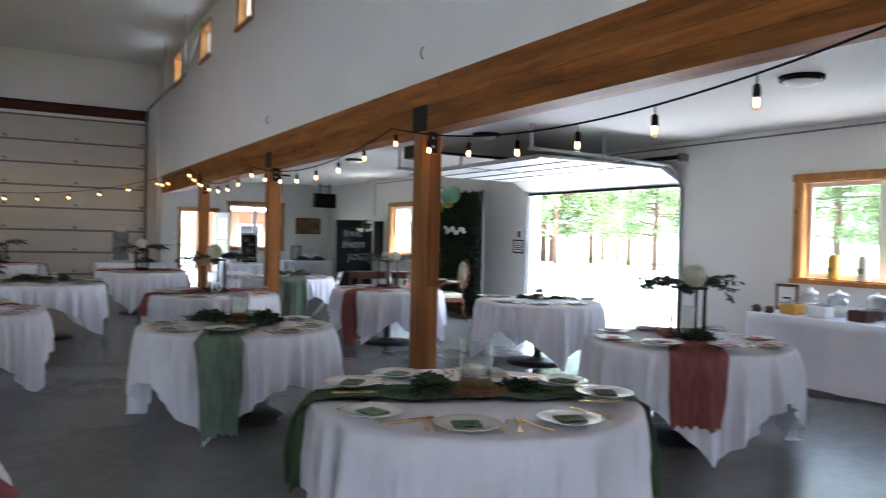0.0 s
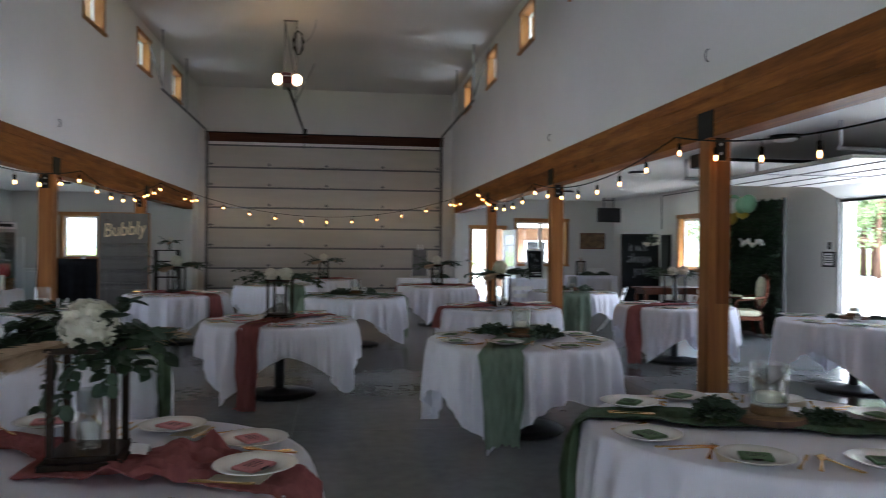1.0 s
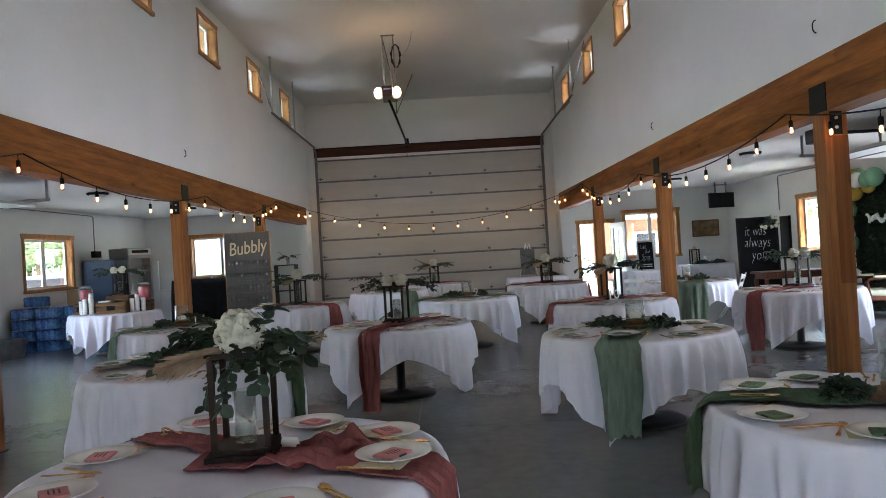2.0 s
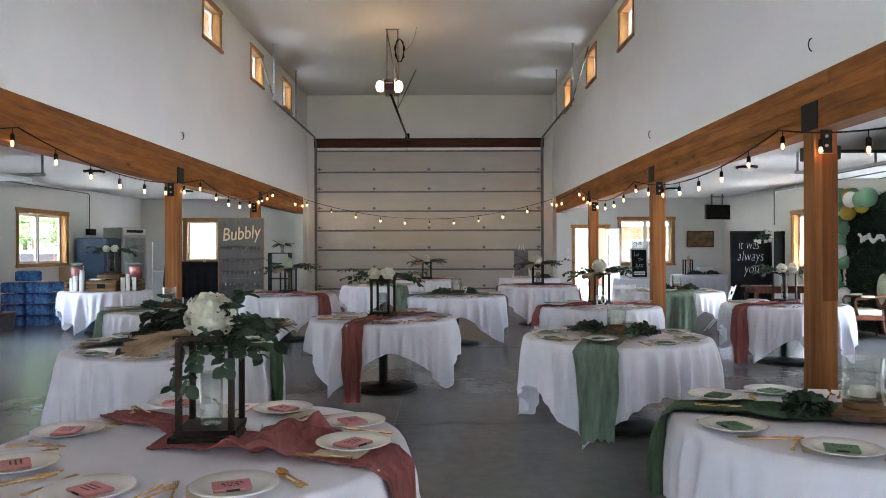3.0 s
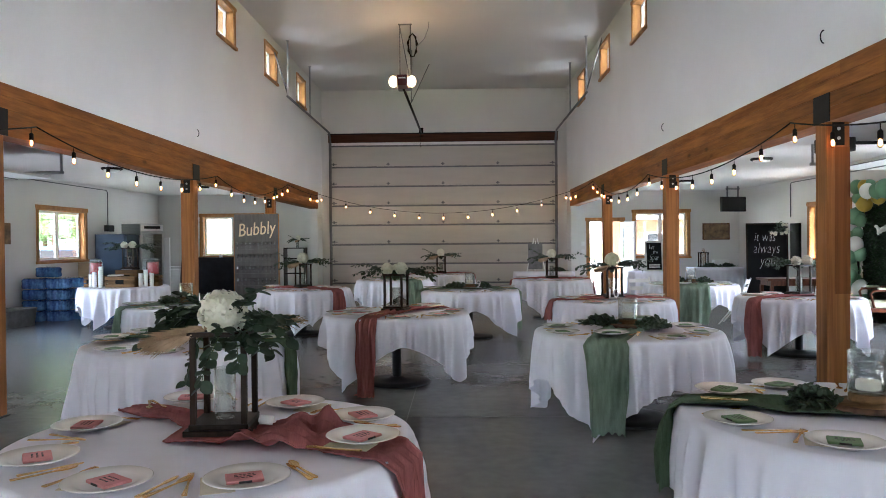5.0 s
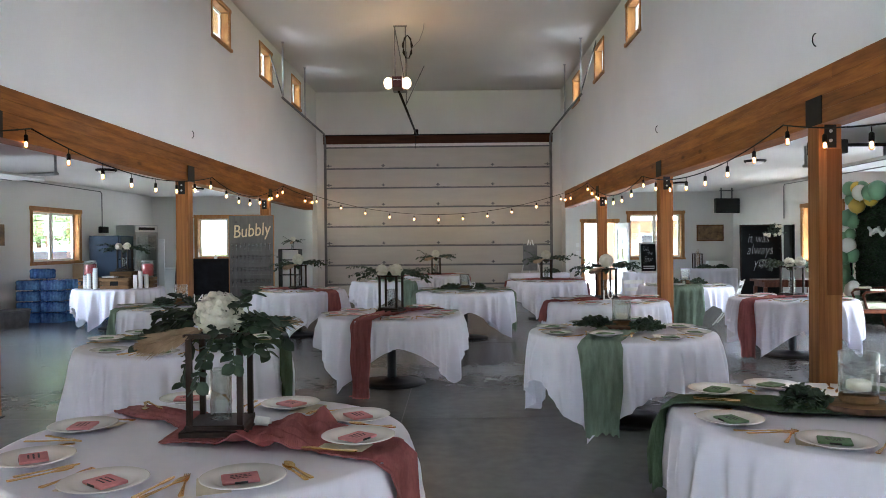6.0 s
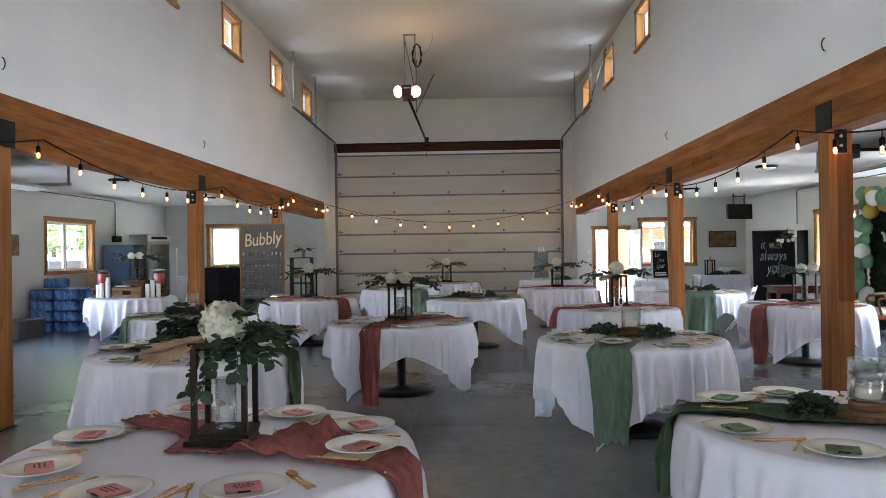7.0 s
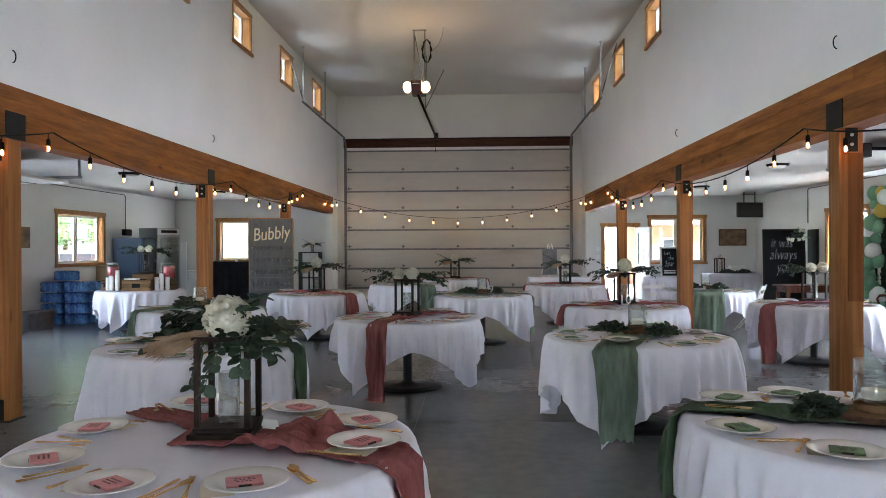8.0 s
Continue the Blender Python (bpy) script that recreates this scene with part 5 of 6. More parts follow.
def hedge_wall():
    h = thing("hedge_wall", "free-standing dark green artificial hedge backdrop panel", "backdrop", pose(6.95, 12.45, 0, 0, 0, 0))
    part("panel", boxes((-0.03, 0.03, -0.85, 0.85, 0.05, 2.38)), M_BLACK, h)

    def place(rng, n):
        return np.stack([np.full(n, -0.032), rng.uniform(-0.86, 0.86, n), rng.uniform(0.05, 2.4, n)], 1), np.tile((-1.0, 0, 0.2), (n, 1))

    part("leaves", leaf_sheet("leaves", 9000, place, 0.055, M_HEDGE, 4), M_HEDGE, h)
    for s in (-1, 1):
        part("post", boxes((-0.025, 0.025, s * 0.885 - 0.025, s * 0.885 + 0.025, 0, 2.42)), M_BLACK, h)
        part("foot", boxes((-0.3, 0.3, s * 0.885 - 0.03, s * 0.885 + 0.03, 0, 0.03)), M_BLACK, h)
    n = thing("neon_sign", "white script sign fixed to the hedge wall", "sign", pose(6.88, 12.5, 1.66, 0, 0, -90))
    for k in range(7):
        bm = bmesh.new()
        x0 = -0.36 + k * 0.105
        tube(bm, [(x0 + 0.05 * t + 0.035 * math.sin(t * 1.9 + k), 0, 0.05 * math.cos(t * 1.5 + k * 2) * (1.4 if k in (0, 3) else 0.8)) for t in np.linspace(0, 3.2, 14)], 0.028, 6)
        part("stroke", bm, M_WHITE, n)
    return h


hedge_wall()


def balloons():
    rng = random.Random(12)
    g = thing("balloon_garland", "garland of sage, white and mustard balloons on the hedge wall", "balloons")
    path = [(6.80, 13.42, 0.35 + 0.22 * k) for k in range(8)] + [(6.80, 13.36 - 0.17 * k, 2.1 + 0.30 * math.sin(k * 0.5)) for k in range(1, 6)]
    for k, (x, y, z) in enumerate(path):
        for j in range(3):
            r = rng.uniform(0.10, 0.16)
            m = M_BSAGE
            if k >= 8 and rng.random() < 0.55:
                m = rng.choice([M_BWHITE, M_BGOLD])
            elif rng.random() < 0.12:
                m = M_BWHITE
            bm = bmesh.new()
            c = Vector((x + rng.uniform(-0.13, 0.08), y + rng.uniform(-0.16, 0.16), z + rng.uniform(-0.1, 0.1)))
            ball(bm, c, r, (1, 1, 1.12), 18, 12)
            lathe(bm, [(0.004, 0), (0.012, -0.015), (0.006, -0.02)], 8, c - Vector((0, 0, r * 1.1)))
            part("balloon", bm, m, g, {"mustard_balloon": "mustard yellow balloon", "white_balloon": "white balloon"}.get(m.name, ""))
    part("strip", boxes((6.84, 6.86, 13.36, 13.40, 0.02, 2.3)), M_BLACK, g)


balloons()


def armchair(x, y, turn):
    c = thing("armchair", "antique carved armchair with pale green upholstery", "armchair", pose(x, y, 0, 0, 0, turn))
    part("seat_frame", boxes((-0.31, 0.31, -0.29, 0.27, 0.32, 0.39), bevel=0.015), M_CHAIRWOOD, c)
    part("seat", boxes((-0.29, 0.29, -0.28, 0.25, 0.39, 0.49), bevel=0.04), M_UPHOL, c, "plump pale green seat cushion")
    bm = bmesh.new()
    ring = [(0.27 * math.cos(a), 0.30 + 0.05 * (math.sin(a) + 1), 0.80 + 0.29 * math.sin(a)) for a in np.linspace(0, 2 * math.pi, 25)]
    tube(bm, ring, 0.026, 6)
    part("back_frame", bm, M_CHAIRWOOD, c)
    bm = bmesh.new()
    ball(bm, (0, 0.345, 0.80), 0.25, (1.0, 0.28, 1.08), 20, 12)
    part("backrest", bm, M_UPHOL, c)
    for s in (-1, 1):
        bm = bmesh.new()
        tube(bm, [(s * 0.26, 0.32, 0.72), (s * 0.33, 0.1, 0.69), (s * 0.34, -0.14, 0.67), (s * 0.33, -0.18, 0.62), (s * 0.3, -0.12, 0.40)], 0.022, 6)
        part("arm", bm, M_CHAIRWOOD, c)
        part("arm_pad", boxes((s * 0.33 - 0.03, s * 0.33 + 0.03, -0.08, 0.12, 0.69, 0.725), bevel=0.014), M_UPHOL, c)
        bm = bmesh.new()
        tube(bm, [(s * 0.28, -0.26, 0.34), (s * 0.31, -0.29, 0.2), (s * 0.28, -0.27, 0.06), (s * 0.29, -0.3, 0.02)], 0.03, 7, 0.02)
        part("leg", bm, M_CHAIRWOOD, c)
        bm = bmesh.new()
        tube(bm, [(s * 0.26, 0.25, 0.5), (s * 0.26, 0.27, 0.2), (s * 0.27, 0.33, 0.02)], 0.026, 6, 0.018)
        part("leg", bm, M_CHAIRWOOD, c)


armchair(6.45, 12.05, -104)


def wall_sign(x, y, z, w, h, axis_turn, frame_mat, face_mat, label, name="wall_sign"):
    s = thing(name, label, "sign", pose(x, y, z, 0, 0, axis_turn))
    part("face", boxes((-w / 2, w / 2, 0.0, 0.01, 0, h)), face_mat, s)
    f = 0.03
    part("frame", boxes((-w / 2 - f, -w / 2, -0.006, 0.018, -f, h + f), (w / 2, w / 2 + f, -0.006, 0.018, -f, h + f), (-w / 2, w / 2, -0.006, 0.018, h, h + f), (-w / 2, w / 2, -0.006, 0.018, -f, 0)), frame_mat, s)
    return s


s = wall_sign(XR - 0.02, 11.45, 1.28, 0.26, 0.2, -90, M_BLACK, M_WHITE, "small black and white framed notice on the wall", "notice")
for k in range(4):
    part("print", boxes((-0.09, 0.09, -0.003, -0.001, 0.035 + k * 0.04, 0.052 + k * 0.04)), M_INK, s)
s = wall_sign(XR - 0.02, 11.42, 1.55, 0.1, 0.12, -90, M_WHITE, M_BLACK, "small dark control panel on the wall", "notice")
single("power_outlet", boxes((XR - 0.012, XR - 0.001, 7.0, 7.08, 0.95, 1.07), bevel=0.003), M_WHITE, "white wall outlet plate", "outlet")

# ---- far right corner ----
p = wall_sign(7.03, YF - 0.022, 1.55, 0.72, 0.42, 0, M_BROWNWOOD, M_PHOTO, "brown sepia photograph print on the far wall", "picture")
tv = thing("television", "black television hung on a ceiling bracket", "television", pose(7.0, 20.0, 0, 0, 0, 12))
part("body", boxes((-0.36, 0.36, -0.05, 0.05, 2.28, 2.68), bevel=0.01), M_BLACK, tv)
part("screen", boxes((-0.34, 0.34, -0.054, -0.0505, 2.32, 2.66)), M_IRON, tv)
for sx in (-0.16, 0.16):
    part("hanger", boxes((sx - 0.015, sx + 0.015, 0.0, 0.03, 2.68, ZA - 0.001)), M_TRACK, tv)
part("crossbar", boxes((-0.2, 0.2, 0.0, 0.03, 2.88, 2.91)), M_TRACK, tv)


def script_board(x, y, turn, w, h, lines, name, label, frame_mat, lift=0.0, tilt=-6, f=0.035):
    b = thing(name, label, "sign", pose(x, y, lift, tilt, 0, turn))
    part("panel", boxes((-w / 2, w / 2, 0, 0.015, 0, h)), M_CHALK, b)
    for r in ((-w / 2 - f, -w / 2, -0.01, 0.025, -0.0, h), (w / 2, w / 2 + f, -0.01, 0.025, -0.0, h), (-w / 2 - f, w / 2 + f, -0.01, 0.025, h, h + f)):
        part("frame", boxes(r, bevel=0.003), frame_mat, b)
    for text, dx, z, s in lines:
        lettering("lettering", text, s, M_WHITE, b, pose(dx, -0.004, z) @ Matrix.Diagonal((0.80, 1, 1.3, 1)), 0.004, 0.22, 0.03 * s)
    return b


script_board(7.03, 17.8, -14, 0.88, 1.86, [("it was", -0.05, 1.55, 0.26), ("always", -0.02, 1.27, 0.29), ("you", 0.0, 0.96, 0.29)], "welcome_board", "tall black chalkboard with white script lettering and flowers", M_DARKWOOD, 0.03)
fl = thing("flower_spray", "spray of white flowers and greenery on a chalkboard corner", "flowers", pose(7.27, 17.66, 1.66))
bm = bmesh.new()
garland(bm, 0, 0, 0.26, 0.05, 130, 71, 0.26)
part("leaves", bm, M_LEAF, fl)
rng = random.Random(77)
for k in range(9):
    bm = bmesh.new()
    petals(bm, (rng.uniform(-0.22, 0.22), rng.uniform(-0.05, 0.0), rng.uniform(-0.05, 0.25)), 0.035, 26, k, 0.02)
    part("blossom", bm, M_PETAL, fl)
single("wall_panel", boxes((XR - 0.06, XR - 0.002, 17.5, 17.98, 1.0, 1.9), bevel=0.006), M_STEEL, "dark grey metal electrical panel on the wall", "electrical panel")
XWT = (6.55, 20.75)


def skirted_table(x, y, w, d, turn, material, label, h=0.75, hem=0.05, name="draped_table"):
    """A trestle table whose cloth hangs in soft folds to near the floor."""
    t = thing(name, label, "table", pose(x, y, 0, 0, 0, turn))
    part("tabletop", boxes((-w / 2, w / 2, -d / 2, d / 2, h - 0.03, h - 0.004)), M_WHITE, t)
    for sx in (-1, 1):
        for sy in (-1, 1):
            part("leg", boxes((sx * (w / 2 - 0.1) - 0.015, sx * (w / 2 - 0.1) + 0.015, sy * (d / 2 - 0.08) - 0.015, sy * (d / 2 - 0.08) + 0.015, 0, h - 0.03)), M_TRACK, t)
    bm = bmesh.new()
    loop = []
    n = 40
    for (ax, ay), (bx, by) in (((-1, -1), (1, -1)), ((1, -1), (1, 1)), ((1, 1), (-1, 1)), ((-1, 1), (-1, -1))):
        for k in range(n):
            u = k / n
            loop.append(((ax + (bx - ax) * u) * w / 2, (ay + (by - ay) * u) * d / 2, ay if ax != bx else 0, (ax if ax == bx else 0)))
    rows = []
    for j in range(9):
        z = h - (h - hem) * j / 8
        k = min(1, j / 3)
        ring = []
        for i, (px, py, ny, nx) in enumerate(loop):
            o = (0.012 + 0.03 * j / 8 + 0.02 * k * math.sin(i * 0.62 + 2 * math.sin(i * 0.11)) + 0.012 * k * math.sin(i * 1.31 + 1))
            ring.append(bm.verts.new((px + nx * o, py + ny * o, z)))
        rows.append(ring)
    bm.faces.new(rows[0])
    for a, b in zip(rows, rows[1:]):
        for i in range(len(loop)):
            bm.faces.new((a[i], a[(i + 1) % len(loop)], b[(i + 1) % len(loop)], b[i])).smooth = True
    part("tablecloth", bm, material, t)
    return t


skirted_table(6.75, 20.75, 1.35, 0.7, 0, M_CLOTH, "white-draped side table against the far wall")
g = copy_thing(GREENS[0], pose(6.6, 20.6, 0.752))
g = copy_thing(GREENS[1], pose(7.05, 20.6, 0.752))
bx = thing("display_lantern", "small dark wooden lantern box on a side table", "lantern", pose(6.45, 20.8, 0.752))
for sx in (-1, 1):
    for sy in (-1, 1):
        part("upright", boxes((sx * 0.1 - 0.015, sx * 0.1 + 0.015, sy * 0.1 - 0.015, sy * 0.1 + 0.015, 0.02, 0.4)), M_DARKWOOD, bx)
part("base", boxes((-0.12, 0.12, -0.12, 0.12, 0, 0.02)), M_DARKWOOD, bx)
part("top", boxes((-0.12, 0.12, -0.12, 0.12, 0.4, 0.42)), M_DARKWOOD, bx)
bm = bmesh.new()
plume(bm, (0, 0, 0.02), (0.02, 0, 0.52), 0.09, 5, 120)
part("dried_grass", bm, M_PAMPAS, bx)
gb = thing("card_box", "white gift card box with dark spots", "box", pose(6.95, 20.85, 0.752))
part("body", boxes((-0.2, 0.2, -0.12, 0.12, 0, 0.2), bevel=0.01), M_WHITE, gb)

wt = thing("side_table", "reddish-brown wooden console table", "table", pose(6.1, 14.3, 0, 0, 0, 0))
part("tabletop", boxes((-0.62, 0.62, -0.3, 0.3, 0.72, 0.76), bevel=0.006), M_CHAIRWOOD, wt)
part("apron", boxes((-0.55, 0.55, -0.25, 0.25, 0.62, 0.72)), M_CHAIRWOOD, wt)
for sx in (-1, 1):
    for sy in (-1, 1):
        part("leg", boxes((sx * 0.53 - 0.03, sx * 0.53 + 0.03, sy * 0.24 - 0.03, sy * 0.24 + 0.03, 0, 0.62), bevel=0.004), M_CHAIRWOOD, wt)

sp = script_board(4.72, 19.4, 4, 0.40, 0.72, [("Let", -0.06, 0.60, 0.15), ("the", 0.04, 0.47, 0.13), ("Spar", 0.0, 0.32, 0.17)], "framed_sign", "chalkboard sign in a distressed white frame on a small table", M_SIGNWHITE, 0.74, -6, 0.05)
for k in range(2):
    part("print_bar", boxes((-0.15, 0.15, -0.003, -0.001, 0.06 + k * 0.055, 0.085 + k * 0.055)), M_WHITE, sp)
part("bottom_rail", boxes((-0.25, 0.25, -0.01, 0.025, -0.036, -0.001)), M_SIGNWHITE, sp)
skirted_table(4.6, 19.55, 0.9, 0.6, 0, M_CLOTH, "small white-draped table by the entry door", h=0.70)
skirted_table(1.75, 18.95, 1.5, 0.6, 0, M_CLOTH, "white-draped table near the large door", h=0.73)
ea = thing("chalk_easel", "white easel with a slate-grey board on a draped table", "easel", pose(1.55, 19.0, 0.735))
for s in (-1, 1):
    bm = bmesh.new()
    tube(bm, [(s * 0.24, -0.06, 0), (s * 0.04, 0.03, 0.86)], 0.014, 6)
    part("leg", bm, M_WHITE, ea)
bm = bmesh.new()
tube(bm, [(0, 0.24, 0), (0, 0.04, 0.8)], 0.012, 6)
part("rear_leg", bm, M_WHITE, ea)
part("board", boxes((-0.2, 0.17, -0.05, -0.03, 0.06, 0.72)), M_TRACK, ea)
copy_thing(GREENS[1], pose(2.1, 18.9, 0.732))
single("thermostat", boxes((2.9, 3.0, YF - 0.02, YF - 0.001, 1.38, 1.50), bevel=0.004), M_BLACK, "small black wall control", "switch")
for x, z in ((3.05, 1.15), (3.05, 1.38)):
    single("switch_plate", boxes((x + 0.08, x + 0.18, YF - 0.012, YF - 0.001, z, z + 0.12), bevel=0.003), M_WHITE, "white wall switch plate", "switch", group="switch plates")

# white folding chairs by the far sage table
def folding_chair(x, y, turn):
    c = thing("folding_chair", "white folding chair with a slatted back", "chair", pose(x, y, 0, 0, 0, turn), "white folding chairs")
    part("seat", boxes((-0.2, 0.2, -0.2, 0.2, 0.43, 0.45), bevel=0.006), M_WHITE, c)
    for s in (-1, 1):
        bm = bmesh.new()
        tube(bm, [(s * 0.21, -0.24, 0), (s * 0.21, 0.12, 0.46), (s * 0.21, 0.24, 0.82)], 0.013, 6)
        part("front_leg", bm, M_WHITE, c)
        bm = bmesh.new()
        tube(bm, [(s * 0.19, 0.28, 0), (s * 0.19, -0.12, 0.42)], 0.013, 6)
        part("rear_leg", bm, M_WHITE, c)
    for z, yy in ((0.62, 0.172), (0.76, 0.22)):
        part("back_slat", boxes((-0.2, 0.2, yy - 0.008, yy + 0.008, z - 0.035, z + 0.035), bevel=0.004), M_WHITE, c)


folding_chair(4.55, 13.2, -120)
folding_chair(3.0, 13.55, 10)

# ---- right aisle: sweets buffet under the window ----
skirted_table(6.98, 4.05, 2.9, 0.72, 90, M_CLOTH, "long white-draped buffet table under the window", h=0.76, hem=0.04, name="buffet_table")


def sweet_jar(x, y, material, label):
    j = thing("sweet_jar", label, "jar", pose(x, y, 0.762), "glass sweet jars")
    part("glass", turned([(0.085, 0), (0.1, 0.01), (0.105, 0.1), (0.1, 0.19), (0.075, 0.215), (0.078, 0.225), (0.072, 0.224), (0.094, 0.186), (0.098, 0.1), (0.01, 0.012)], 24), M_GLASS, j)
    part("sweets", turned([(0.08, 0.014), (0.093, 0.02), (0.096, 0.09), (0.07, 0.12), (0.01, 0.13)], 20), material, j)
    part("lid", turned([(0.1, 0.226), (0.105, 0.236), (0.07, 0.262), (0.02, 0.275), (0.022, 0.295), (0.005, 0.302)], 24), M_FLUTE, j, "domed glass lid")


def food_tub(x, y, material, label, turn=0):
    t = thing("food_tub", label, "food container", pose(x, y, 0.762, 0, 0, turn), "food tubs")
    part("body", boxes((-0.11, 0.11, -0.08, 0.08, 0, 0.12), bevel=0.025), material, t)
    part("lid", boxes((-0.112, 0.112, -0.082, 0.082, 0.121, 0.132), bevel=0.004), M_FLUTE, t, "clear lid")
    bm = bmesh.new()
    tube(bm, [(-0.05, 0, 0.133), (-0.03, 0, 0.155), (0.03, 0, 0.155), (0.05, 0, 0.133)], 0.008, 6)
    part("scoop_handle", bm, M_GALV, t)


sweet_jar(7.1, 5.05, M_CANDLE, "lidded clear glass jar of pale sweets")
sweet_jar(7.1, 4.72, M_CANDLE, "lidded clear glass jar of pale sweets")
sweet_jar(7.1, 4.3, M_COFFEE, "lidded clear glass jar of dark sweets")
food_tub(6.86, 5.1, M_YELLOW, "tub of golden yellow sweets", 80)
food_tub(6.86, 4.76, M_WHITE, "tub of white sweets", 85)
food_tub(6.86, 4.32, M_COFFEE, "tub of dark chocolate sweets", 80)
for y, m, lab in ((5.18, M_YELLOW, "orange-yellow drinks bottle on the window sill"), (4.82, M_CANDLE, "pale grey drinks bottle on the window sill")):
    b = thing("syrup_bag", lab, "bag", pose(XR + 0.02, y, 1.138))
    part("bag", turned([(0.06, 0), (0.068, 0.02), (0.066, 0.22), (0.05, 0.27), (0.04, 0.285)], 16), m, b)
    part("badge", boxes((-0.0705, -0.0675, -0.03, 0.03, 0.08, 0.14)), M_TRACK, b)
mf = wall_sign(7.22, 5.42, 0.80, 0.2, 0.24, -80, M_CRATE, M_WHITE, "small wood-framed white card standing on the buffet", "framed_card")
part("print", boxes((-0.05, 0.05, -0.003, -0.001, 0.1, 0.12)), M_INK, mf)
for y in (5.46, 5.3):
    bm = bmesh.new()
    petals(bm, (0, 0, 0.03), 0.045, 40, int(y * 10), 0.022)
    single("pastry", bm, M_COFFEE, "dark brown baked treat on the buffet", "food", pose(6.75, y, 0.762))

# ---- left aisle: drinks table ----
BX, BY = -6.60, 13.2
pedestal_table(BX, BY)
tablecloth(BX, BY, 81, 44, "white square cloth draped over the drinks table")


def crate(x, y, z, turn, w=0.5, d=0.3, h=0.2):
    c = thing("crate", "weathered slatted wooden crate", "crate", pose(x, y, z, 0, 0, turn), "wooden crates")
    for k in range(3):
        z0 = 0.004 + k * h / 3
        for s in (-1, 1):
            part("slat", boxes((-w / 2, w / 2, s * d / 2 - 0.008, s * d / 2 + 0.008, z0, z0 + h / 3 - 0.014), bevel=0.002), M_CRATE, c)
            part("slat", boxes((s * w / 2 - 0.008, s * w / 2 + 0.008, -d / 2 + 0.009, d / 2 - 0.009, z0, z0 + h / 3 - 0.014), bevel=0.002), M_CRATE, c)
    part("bottom", boxes((-w / 2, w / 2, -d / 2, d / 2, 0, 0.003)), M_CRATE, c)
    part("tag", boxes((-0.07, 0.07, -d / 2 - 0.014, -d / 2 - 0.009, h * 0.3, h * 0.68)), M_CHALK, c)
    part("filling", boxes((-w / 2 + 0.03, w / 2 - 0.03, -d / 2 + 0.03, d / 2 - 0.03, 0.01, h - 0.01), bevel=0.02), M_CRATE, c)
    return c


def dispenser(x, y, z):
    d = thing("drink_dispenser", "glass drink dispenser full of pink lemonade", "drink dispenser", pose(x, y, z), "drink dispensers")
    part("glass", turned([(0.10, 0), (0.115, 0.01), (0.115, 0.24), (0.09, 0.275), (0.085, 0.275), (0.11, 0.235), (0.11, 0.015), (0.01, 0.012)], 24), M_GLASS, d)
    part("lemonade", turned([(0.1, 0.014), (0.107, 0.02), (0.107, 0.23), (0.01, 0.231)], 24), M_DRINK, d)
    part("lid", turned([(0.09, 0.276), (0.092, 0.295), (0.03, 0.305), (0.01, 0.31)], 20), M_GALV, d)
    bm = bmesh.new()
    tube(bm, [(0, -0.11, 0.04), (0, -0.16, 0.04), (0, -0.16, 0.015)], 0.011, 6)
    part("tap", bm, M_GALV, d)


CUP = mesh_of("cup", turned([(0.03, 0), (0.04, 0.05), (0.036, 0.052)], 14), M_WHITE)


def cups(x, y, z, h):
    c = thing("cup_stack", "tall stack of clear plastic cups", "cups", pose(x, y, z), "cup stacks")
    k = 0.0
    while k < h:
        part("cup", CUP, M_WHITE, c).matrix_basis = pose(0, 0, k)
        k += 0.032


ZB = TH + 0.009
crate(BX + 0.14, BY - 0.36, ZB, 4)
crate(BX - 0.46, BY - 0.16, ZB, -6, 0.26, 0.3)
crate(BX + 0.55, BY - 0.02, ZB, 8, 0.24, 0.3)
crate(BX + 0.06, BY + 0.12, ZB, 0, 0.4, 0.34, 0.3)
dispenser(BX - 0.45, BY - 0.16, ZB + 0.2)
dispenser(BX + 0.54, BY - 0.02, ZB + 0.2)
dispenser(BX - 0.18, BY + 0.5, ZB)
for dx, dy, h in ((-0.40, -0.44, 0.22), (-0.32, -0.47, 0.24), (-0.22, -0.44, 0.34), (-0.18, -0.54, 0.28), (0.47, -0.38, 0.22), (0.54, -0.33, 0.26), (0.62, -0.26, 0.2)):
    cups(BX + dx, BY + dy, ZB, h)
copy_thing(VASE, pose(BX + 0.06, BY + 0.12, ZB + 0.35))
copy_thing(FLOWERS[1], pose(BX + 0.06, BY + 0.12, ZB + 0.70))
copy_thing(LANTERN, pose(BX + 0.06, BY + 0.12, ZB + 0.306))
single("folded_napkins", boxes((BX - 0.1, BX + 0.12, BY - 0.45, BY - 0.28, ZB + 0.2, ZB + 0.225), bevel=0.006), M_WHITE, "pile of white paper napkins on a crate", "napkins")


